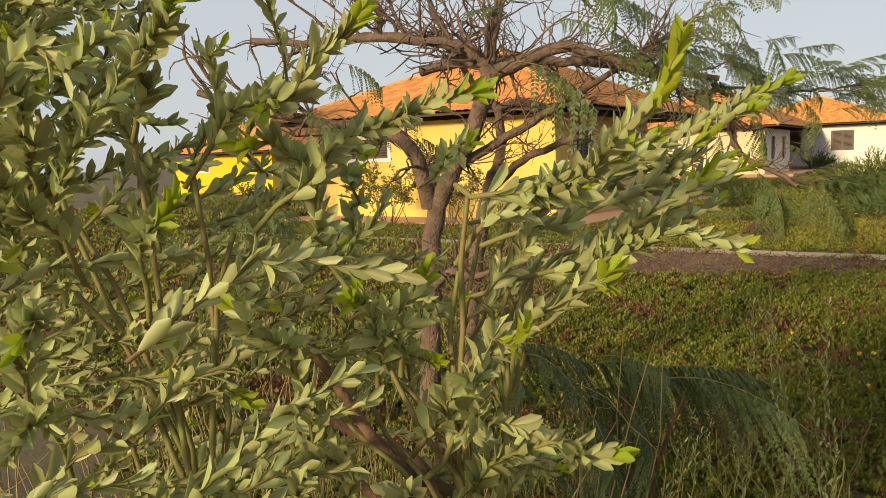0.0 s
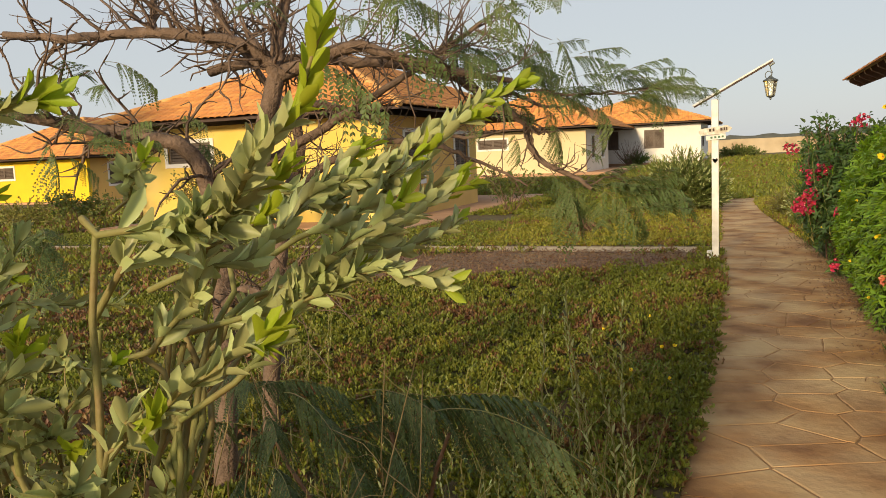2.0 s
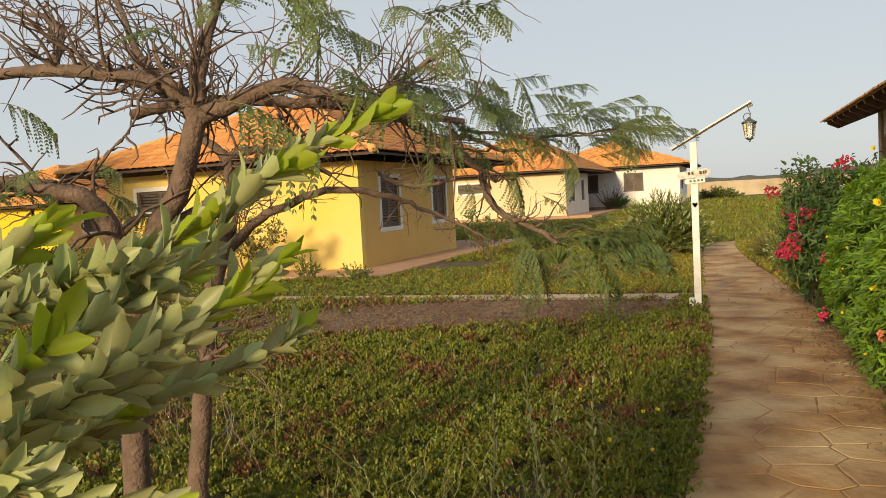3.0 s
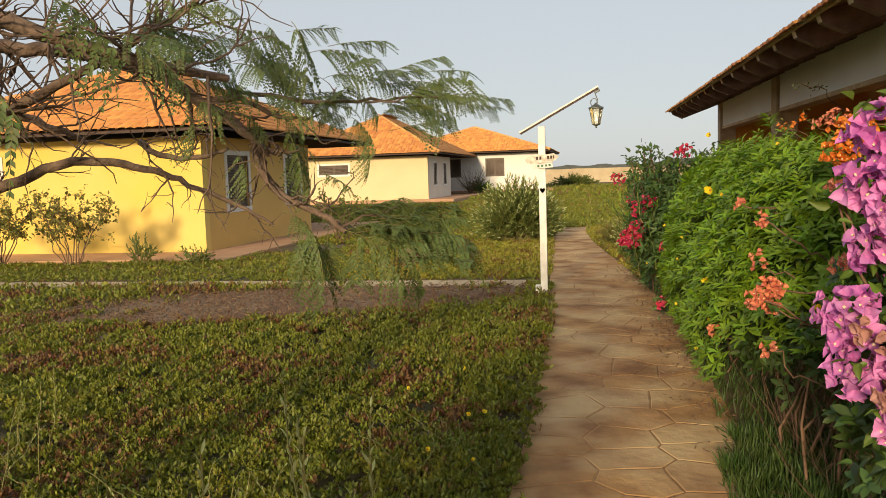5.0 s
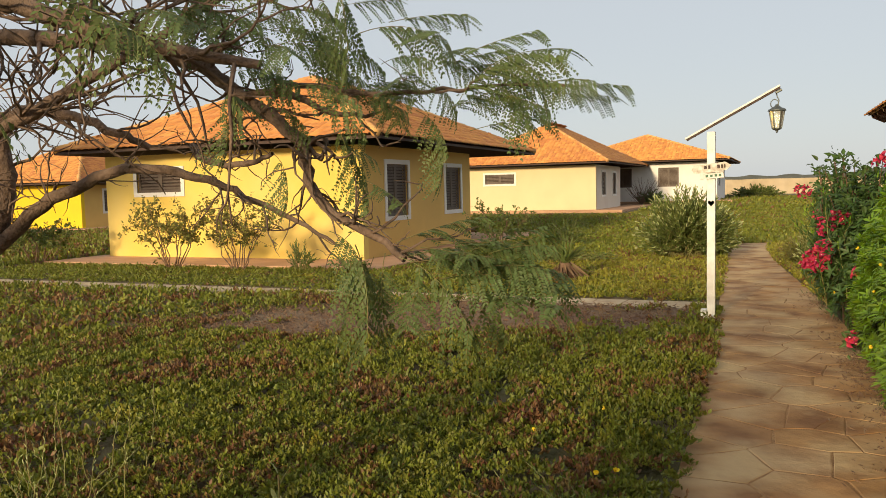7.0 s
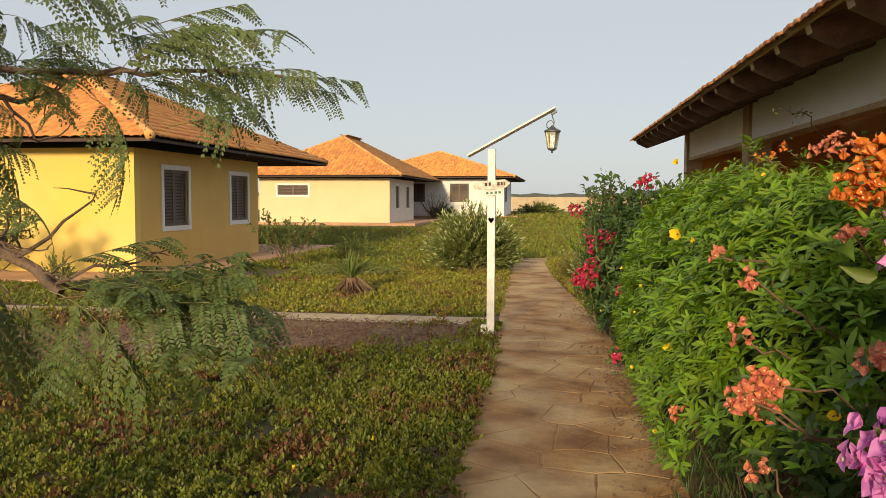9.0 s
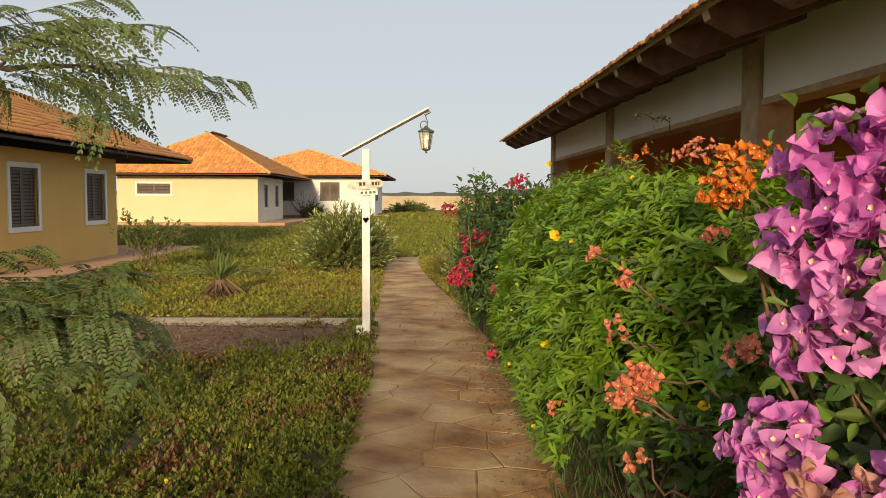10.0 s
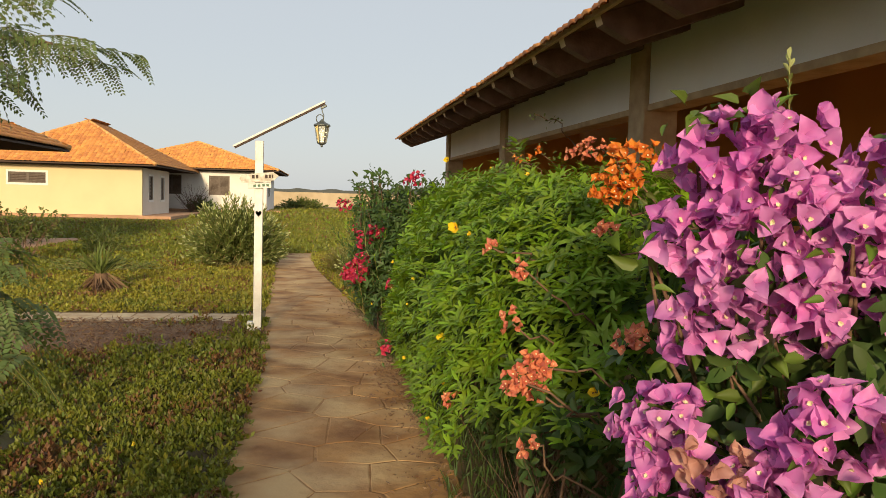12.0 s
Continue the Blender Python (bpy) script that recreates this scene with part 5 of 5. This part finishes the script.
bunch = []
for c, r, h in (((1.50, -7.70, 1.74), (0.10, 0.10, 0.09), 16), ((1.62, -7.72, 1.80), (0.11, 0.11, 0.08), 18), ((1.60, -7.75, 1.66), (0.12, 0.11, 0.10), 24), ((1.48, -7.62, 1.58), (0.09, 0.1, 0.09), 18), ((1.58, -7.72, 1.52), (0.13, 0.12, 0.12), 30),
                ((1.72, -7.80, 1.60), (0.13, 0.12, 0.12), 28), ((1.55, -7.62, 1.40), (0.12, 0.13, 0.12), 30), ((1.70, -7.75, 1.44), (0.13, 0.12, 0.10), 24), ((1.86, -7.78, 1.66), (0.13, 0.12, 0.12), 26), ((1.95, -7.72, 1.76), (0.12, 0.12, 0.08), 20),
                ((1.92, -7.80, 1.48), (0.14, 0.13, 0.12), 28), ((1.45, -7.62, 1.16), (0.11, 0.12, 0.08), 24), ((1.50, -7.66, 1.06), (0.12, 0.12, 0.08), 26), ((1.46, -7.66, 0.96), (0.08, 0.1, 0.07), 16), ((1.62, -7.85, 1.10), (0.10, 0.12, 0.10), 22),
                ((1.66, -7.92, 1.24), (0.12, 0.10, 0.08), 20), ((1.86, -7.85, 1.20), (0.14, 0.13, 0.12), 30), ((1.70, -7.95, 0.96), (0.14, 0.10, 0.09), 24), ((2.05, -7.7, 1.3), (0.14, 0.16, 0.3), 40), ((2.2, -7.5, 1.5), (0.16, 0.2, 0.25), 40),
                ((1.52, -7.78, 0.86), (0.07, 0.07, 0.07), 10), ((1.95, -8.0, 0.95), (0.15, 0.12, 0.15), 26)):
    bunch.append(((c[0] + 0.06, c[1], c[2] - 0.05), r, int(h * 1.9)))
bougainvillea("large bougainvillea full of magenta blossoms leaning over the path", (2.3, -7.25), [tuple(np.array(c) + rng.normal(size=3) * 0.05) for c, _, _ in bunch] * 2,
              bunch, M_MAGENTA, 22, 0.06, 0.041, dead=[((1.54, -7.80, 1.08), (0.06, 0.05, 0.05), 12), ((1.62, -8.02, 1.0), (0.07, 0.05, 0.06), 14), ((1.84, -8.02, 1.2), (0.06, 0.05, 0.05), 10), ((1.56, -7.92, 0.90), (0.07, 0.05, 0.06), 14), ((1.72, -8.06, 0.9), (0.07, 0.05, 0.05), 10)], leaf_m=M_BOUGBRIGHT)

bag = []
P, N = mound(900, 2.1, -7.45, 0.5, 0.6, 1.5, 0.12, 0.12, 4)
rosettes(P, N + rng.normal(size=P.shape) * 0.6, 5, 0.075, bag)
under = root("undergrowth", 2.1, -7.45, 0.0, "dark leafy undergrowth below the magenta blossom", "shrub")
bagged("foliage", bag, 0.45, M_BOUGLEAF, under, np.array([2.1, -7.45, 0.0]))
sh = root("leafy_shoot", 0, 0, 0, "thin leafy shoot rising out of the magenta blossom", "shoot")
bag = {"stems": [], "old": [], "young": []}
leafy_stem((2.0, -7.3, 0.0), (1.90, -7.4, 1.97), 0.006, 30, 0.035, bag, 0.0, 0.82, 4)
finish_bush(sh, bag, np.zeros(3), 0.45, (M_SHRUB, M_BUSH), True)

orange = [((1.39, -6.95, 1.10), (0.06, 0.06, 0.05), 34), ((1.34, -6.95, 1.05), (0.05, 0.05, 0.04), 22), ((1.40, -6.95, 1.02), (0.04, 0.04, 0.05), 18), ((1.37, -6.35, 1.42), (0.03, 0.03, 0.03), 8), ((1.76, -6.55, 1.5), (0.06, 0.04, 0.03), 12),
          ((1.35, -5.65, 0.65), (0.06, 0.05, 0.05), 14), ((1.63, -7.2, 1.22), (0.08, 0.06, 0.05), 26), ((1.33, -4.85, 0.97), (0.03, 0.03, 0.03), 6), ((1.40, -6.85, 0.82), (0.05, 0.05, 0.04), 10), ((1.99, -5.6, 1.84), (0.10, 0.1, 0.07), 34),
          ((1.44, -6.6, 1.36), (0.03, 0.03, 0.05), 10), ((1.45, -6.4, 1.14), (0.05, 0.05, 0.05), 10)]
bougainvillea("bougainvillea with coral-orange blossom threaded through the hedge", (1.95, -6.6), [c for c, _, _ in orange], orange, M_ORANGEB, 8, 0.05, 0.021, 0.005, inner=True)
orange2 = [((1.79, -6.6, 1.71), (0.07, 0.07, 0.06), 34), ((1.76, -6.6, 1.65), (0.08, 0.07, 0.05), 34), ((1.83, -6.65, 1.78), (0.08, 0.06, 0.04), 16), ((1.75, -6.6, 1.77), (0.05, 0.05, 0.03), 8), ((2.34, -3.0, 1.93), (0.1, 0.1, 0.06), 10), ((2.43, -3.0, 2.02), (0.06, 0.06, 0.05), 5)]
bougainvillea("bougainvillea with bright orange blossom and long shoots", (2.3, -5.6), [c for c, _, _ in orange2] + [(2.42, -3.0, 2.3), (2.2, -2.8, 2.05)], orange2, M_ORANGE2, 12, 0.04, 0.026, 0.005, leaf_m=M_SHRUB, inner=True)
red = [((1.08, -1.06, 0.82), (0.12, 0.12, 0.11), 110), ((1.02, -1.06, 0.77), (0.08, 0.08, 0.07), 40), ((1.15, -1.06, 0.93), (0.09, 0.08, 0.08), 40), ((1.15, -1.0, 1.15), (0.09, 0.08, 0.08), 40), ((1.60, -1.5, 1.78), (0.10, 0.1, 0.07), 24), ((1.34, -2.5, 0.86), (0.05, 0.05, 0.06), 14),
       ((1.31, -2.4, 0.27), (0.05, 0.06, 0.06), 14), ((1.28, -1.2, 1.25), (0.09, 0.08, 0.06), 30), ((1.02, 1.5, 1.48), (0.12, 0.1, 0.08), 36), ((1.47, -0.6, 1.46), (0.05, 0.05, 0.05), 10), ((1.56, -0.6, 1.43), (0.04, 0.04, 0.05), 8), ((1.15, 0.8, 1.2), (0.05, 0.05, 0.05), 8)]
shoots = [tuple(c) for c, _, _ in red] + [(rng.uniform(1.1, 2.1), rng.uniform(-1.6, 2.0), rng.uniform(0.7, 1.85)) for _ in range(150)]
bougainvillea("dark-leaved bougainvillea with crimson blossom", (1.65, 0.2), shoots, red, M_RED, 46, 0.075, 0.035)
bag = []
P, N = mound(1500, 1.72, 0.1, 0.62, 1.9, 1.62, 0.2, 0.10, 2)
rosettes(P, N + [0, 0, 0.6] + rng.normal(size=P.shape) * 0.4, 6, 0.085, bag)
climb = root("dark_shrub", 1.72, 0.1, 0.0, "dense dark green shrub beside the path", "shrub")
bagged("foliage", bag, 0.3, M_BOUGLEAF, climb, np.array([1.72, 0.1, 0.0]))
hang = root("hedge_shoots", 1.65, 0.2, 0.0, "dark upright leafy shoots above the crimson bougainvillea", "shrub")
bag = {"stems": [], "old": [], "young": []}
for _ in range(110):
    a = np.array([rng.uniform(-0.5, 0.5), rng.uniform(-1.6, 1.7), rng.uniform(0.3, 1.1)])
    leafy_stem(a, a + [rng.normal() * 0.16 - 0.1, rng.normal() * 0.2, rng.uniform(0.3, 0.55)], 0.006, 22, 0.10, bag, 0.0, 0.1, 3)
finish_bush(hang, bag, np.zeros(3), 0.2, (M_BOUGLEAF, M_HEDGE))


# ---- shrubs of the garden ----
def shrub(label, x, y, rx, ry, h, n, leaf, wide, m, per=16, twig=0.006, low=0.1, z=0.0, lean=0.0, category="shrub", young=None):
    s = root("shrub", x, y, float(zg(x, y)) + z, label, category, "garden shrubs")
    b = {"stems": [], "old": [], "young": []}
    for _ in range(n):
        a = np.array([rng.normal() * rx * 0.22, rng.normal() * ry * 0.22, 0.0])
        th = rng.uniform(0, 6.283)
        k = rng.random() ** 0.6
        hh = h * (math.sqrt(max(0.05, 1 - 0.8 * k * k))) * rng.uniform(0.55 if low else 0.8, 1.06)
        tip = np.array([math.cos(th) * rx * k + lean, math.sin(th) * ry * k, max(hh * (1 if rng.random() > low else 0.4), 0.1)])
        leafy_stem(a, tip, twig, per, leaf, b, 0.06 * h, 0.3, 2 if young else 0)
    finish_bush(s, b, np.zeros(3), wide, (m, young or M_YOUNG))
    return s


def twiggy_shrub(label, x, y, rx, h, stems, leaf, wide, m, per=26):
    """An open shrub: forking crooked stems with small leaves held all round the twigs."""
    s = root("shrub", x, y, float(zg(x, y)), label, "shrub", "garden shrubs")
    P = []
    for k in range(stems):
        th = k * 2.4 + rng.random()
        out = rx * math.sqrt((k + 0.5) / stems)
        p = curve((math.cos(th) * 0.12 * rx, math.sin(th) * 0.1 * rx, 0.0), (math.cos(th) * out, math.sin(th) * out * 0.6, h * rng.uniform(0.65, 0.9)), n=9, wob=0.03, lift=0.08)
        put("stem", tubes("stem", [line(p, 0.014, 0.005)], 5), M_TWIG, s)
        tw = twig_lines(p[3:], 7, h * 0.34, 0.005, 0.6, 0.25, 2, 1)
        stuff("twig_tangle", tubes("twig_tangle", tw, 4), M_TWIG, s)
        P += [q for t in tw for q, _ in t[2:]]
    P = np.array(P)
    P = P[rng.integers(0, len(P), stems * per * 6)] + rng.normal(size=(stems * per * 6, 3)) * 0.02
    stuff("foliage", leaves("foliage", P, rand_dirs(len(P), 0.3), leaf * rng.uniform(0.6, 1.2, len(P)), leaf * wide, 0.15, 0.15), m, s)
    return s


shrub("rounded dull-green bush beside the lamp post and path", -1.15, 8.3, 1.15, 1.15, 1.5, 600, 0.13, 0.28, M_SHRUB, 26, 0.007, 0.3, young=M_BUSH)
twiggy_shrub("sparse olive shrub before the yellow wall", -11.5, 3.75, 1.15, 1.5, 11, 0.085, 0.5, M_DRYLEAF)
twiggy_shrub("sparse olive shrub before the yellow wall", -9.75, 3.75, 0.95, 1.45, 10, 0.085, 0.5, M_DRYLEAF)
shrub("small grey-green shrub at the plinth", -8.2, 3.8, 0.38, 0.3, 0.62, 30, 0.11, 0.25, M_SHRUB, 12)
shrub("small grey-green shrub at the plinth", -7.1, 3.85, 0.4, 0.3, 0.42, 30, 0.09, 0.34, M_SHRUB, 12)
twiggy_shrub("sparse shrub beside the house terrace", -5.6, 8.6, 0.95, 1.15, 9, 0.085, 0.45, M_SHRUB)
twiggy_shrub("low dark shrub near the far house", -16.4, 4.4, 1.2, 1.1, 9, 0.1, 0.5, M_SHRUB)
shrub("low dark shrub near the far house", -20.6, 6.2, 1.3, 0.8, 0.9, 60, 0.14, 0.35, M_DRYLEAF, 14)
shrub("low green bush among the grass", -4.6, 11.2, 0.7, 0.5, 0.7, 60, 0.12, 0.3, M_SHRUB, 12)
shrub("wide low green bush on the lawn", -3.4, 6.6, 1.1, 0.5, 0.35, 90, 0.10, 0.3, M_SHRUB, 12)
shrub("small dark bush beside the white house", -7.4, 45.0, 1.0, 0.8, 1.0, 90, 0.2, 0.35, M_BOUGLEAF, 12)
shrub("dark bush before the boundary wall", -1.2, 60.0, 2.2, 1.2, 1.0, 120, 0.3, 0.35, M_SHRUB, 12)
shrub("loose light green bush along the path", 1.45, 4.2, 0.55, 1.6, 0.95, 240, 0.09, 0.25, M_SHRUB, 16, young=M_BUSH)
shrub("low grassy tuft along the path", 1.15, 7.6, 0.5, 2.0, 0.55, 200, 0.09, 0.2, M_DRYLEAF, 14)
bare_s = root("bare_shrub", -8.0, 44.6, float(zg(0, 44.6)), "leafless twiggy shrub between the houses", "shrub")
ls = []
for _ in range(40):
    p = curve((0, 0, 0), (rng.normal() * 0.9, rng.normal() * 0.5, rng.uniform(1.0, 2.0)), n=7, wob=0.06)
    ls.append(line(p, 0.02, 0.006))
    ls += twig_lines(p, 3, 0.5, 0.007, 0.7, 0.2, 2, 0)
put("branch_tangle", tubes("branch_tangle", ls, 4), M_BARK, bare_s)

# young palm on the lawn
yu = root("young_palm", -2.68, 3.6, 0.0, "stubby young palm with a skirt of dead leaves", "palm")
put("trunk", tubes("trunk", [[((0, 0, 0), 0.13), ((0, 0, 0.15), 0.15), ((0, 0, 0.3), 0.09)]], 10), M_TWIG, yu)
for m, n, up, ln, nm in ((M_SHRUB, 46, 0.75, 0.52, "green_foliage"), (M_LITTER, 120, -0.5, 0.5, "dead_foliage")):
    D = rand_dirs(n, 0.0)
    D[:, 2] = np.abs(D[:, 2]) * (1 if up > 0 else -0.4) + up
    stuff(nm, leaves(nm, np.tile([0, 0, 0.28], (n, 1)) + rng.normal(size=(n, 3)) * 0.03, D, ln * rng.uniform(0.6, 1.1, n), 0.035, 0.25), m, yu)

# tall palm far behind the bush
pal = root("palm_tree", -17.2, -3.2, 0.0, "tall palm with drooping feathered fronds", "palm")
put("trunk", tubes("trunk", [line(curve((0, 0, 0), (0.2, 0.1, 5.1), n=9), 0.2, 0.15)], 10), M_BARK, pal)
for k in range(26):
    az, up = k * 2.4, rng.uniform(-0.2, 1.0)
    t = np.linspace(0, 1, 12)
    h = np.stack([0.2 + np.cos(az) * 2.6 * t * math.cos(up * 0.6), 0.1 + np.sin(az) * 2.6 * t * math.cos(up * 0.6), 5.1 + 1.6 * up * t - 1.7 * t * t], -1)
    f = part("frond", bmesh.new(), M_STALK, pal)
    f.data = tubes("frond", [line(h, 0.025, 0.006)], 4)
    f.data.materials.append(M_STALK)
    idx = np.linspace(1.5, 10.9, 70)
    i0 = idx.astype(int)
    p = h[i0] + (h[i0 + 1] - h[i0]) * (idx - i0)[:, None]
    tg = unit(h[i0 + 1] - h[i0])
    lat = unit(np.cross(tg, [0, 0, 1.0]))
    P = np.concatenate([p, p])
    D = np.concatenate([tg * 0.7 + lat, tg * 0.7 - lat]) + [0, 0, -0.35]
    put("leaflet_row", blades("leaflet_row", P, D, 0.5, 0.035), M_SHRUB, f)

# grass under the hedge and along the verge
gr = root("grass_verge", 1.7, -7.0, 0.0, "rough dark grass along the foot of the hedge", "grass")
tagged(gr, kind="stuff")
n = 34000
x, y = rng.normal(1.75, 0.32, n), rng.uniform(-9.6, 6.0, n)
x[:24000], y[:24000] = rng.uniform(1.25, 2.5, 24000), rng.uniform(-9.8, -5.6, 24000)
ok = (x > path_right(y) - 0.13 + 0.11 * field(x, y, 0.45, 2)) & ((y < -6.0) | (x > path_right(y) - 0.02 + 0.12 * field(x, y, 0.6, 5)))
x, y = x[ok], y[ok]
P = np.stack([x - 1.7, y + 7.0, zg(x, y)], -1)
D = rand_dirs(len(P), 1.5, 0.6)
stuff("blades", blades("blades", P, D, rng.uniform(0.05, 0.16, len(P)), 0.010), M_GRASS, gr)
wood = []
for _ in range(240):
    a = np.array([rng.uniform(0.0, 0.6), rng.uniform(0.0, 1.8), 0.0])
    wood.append(line(curve(a, a + [rng.normal() * 0.25, rng.normal() * 0.3, rng.uniform(0.15, 0.6)], n=6, wob=0.02), 0.003, 0.001))
stuff("dry_twigs", tubes("dry_twigs", wood, 3), M_TWIG, gr)
n = 1300
y = np.where(rng.random(n) < 0.5, rng.normal(-2.6, 0.8, n), rng.uniform(-6, 2.5, n))
x = path_right(y) - np.abs(rng.normal(size=n)) * 0.16
P = np.stack([x - 1.7, y + 7.0, 0.035 + 0 * x], -1)
D = rand_dirs(n, 0.1)
D[:, 2] = np.abs(D[:, 2]) * 0.3
stuff("fallen_leaves", blades("fallen_leaves", P, D, rng.uniform(0.02, 0.06, n), 0.01), M_LITTER, gr)
ly = root("lawn_flowers", -0.1, -6.2, 0.0, "few small yellow flowers in the ground cover", "flowers")
five_petals("yellow_flowers", np.array([(-0.05, -6.0, 0.22), (-0.2, -6.5, 0.18), (0.05, -6.55, 0.15), (0.02, -5.9, 0.2), (-0.6, -5.2, 0.14), (-0.3, -4.6, 0.14)]), rand_dirs(6, 1.0) + [0, -0.8, 0], 0.022, ly, np.array([-0.1, -6.2, 0.0]))


# ---- flagstones of the paths ----
def cells(seeds, bound):
    """Clip each seed's own polygon out of the bound by the lines halfway to its neighbours."""
    S = np.array(seeds)
    for i, s in enumerate(S):
        poly = bound(s)
        d = np.hypot(*(S - s).T)
        for j in np.argsort(d)[1:15]:
            m, nrm = (s + S[j]) / 2, S[j] - s
            out = []
            for a, b in zip(poly, poly[1:] + poly[:1]):
                da, db = np.dot(a - m, nrm), np.dot(b - m, nrm)
                if da <= 0:
                    out.append(a)
                if da * db < 0:
                    out.append(a + (b - a) * (da / (da - db)))
            poly = out
            if len(poly) < 3:
                break
        if len(poly) >= 3:
            yield s, poly


def flagstone(parent, s, poly, material, joint=0.004):
    c = np.mean(poly, 0)
    worn = []
    for p, q in zip(poly, poly[1:] + poly[:1]):
        worn.append(p + (c - p) * rng.uniform(0.0, 0.018))
        for f in (0.33, 0.67) if np.linalg.norm(q - p) > 0.18 else (0.5,):
            m = p + (q - p) * f
            worn.append(m + (c - m) * rng.uniform(0.0, 0.022))
    poly = worn
    me_v, fc = [], []
    k = len(poly)
    tilt = rng.normal(size=2) * 0.0025
    for shrink, z in ((joint, -0.03), (joint, 0.0125), (joint + 0.008, 0.0155)):
        for p in poly:
            d = p - c
            q = c + d * max(0.2, 1 - shrink / max(np.linalg.norm(d), 0.05)) + rng.normal(size=2) * 0.002
            me_v.append((q[0] - c[0], q[1] - c[1], z + float(np.dot(q - c, tilt))))
    for r in range(2):
        for i in range(k):
            fc.append((r * k + i, r * k + (i + 1) % k, (r + 1) * k + (i + 1) % k, (r + 1) * k + i))
    me = bpy.data.meshes.new("flagstone")
    me.from_pydata(me_v, [], fc + [tuple(range(2 * k, 3 * k))])
    ob = put("flagstone", me, material, parent)
    ob.location = (c[0], c[1], float(zg(c[0], c[1])))


seeds = []
for y in np.arange(-13.5, 12.2, 0.38):
    lo, hi = float(path_left(y)), float(path_right(y))
    n = max(2, round((hi - lo) / 0.42))
    for i in range(n):
        seeds.append((lo + (hi - lo) * (i + 0.5) / n + rng.normal() * 0.13, y + rng.normal() * 0.13 + 0.2 * (i % 2)))
def bound_main(s):
    ya, yb = s[1] - 0.6, s[1] + 0.6
    e = 0.04
    return [np.array(p) for p in ((float(path_left(ya)) - e, ya), (float(path_right(ya)) + e, ya), (float(path_right(yb)) + e, yb), (float(path_left(yb)) - e, yb))]
for s, poly in cells(seeds, bound_main):
    flagstone(path, s, poly, M_STONE)
seeds = [(x + rng.normal() * 0.05, y + rng.normal() * 0.05) for i, x in enumerate(np.arange(-14.0, -0.3, 0.42)) for y in (0.86, 1.16)]
for s, poly in cells(seeds, lambda s: [np.array(p) for p in ((s[0] - 0.6, 0.69), (min(s[0] + 0.6, -0.1), 0.69), (min(s[0] + 0.6, -0.1), 1.33), (s[0] - 0.6, 1.33))]):
    flagstone(cross, s, poly, M_KERB)
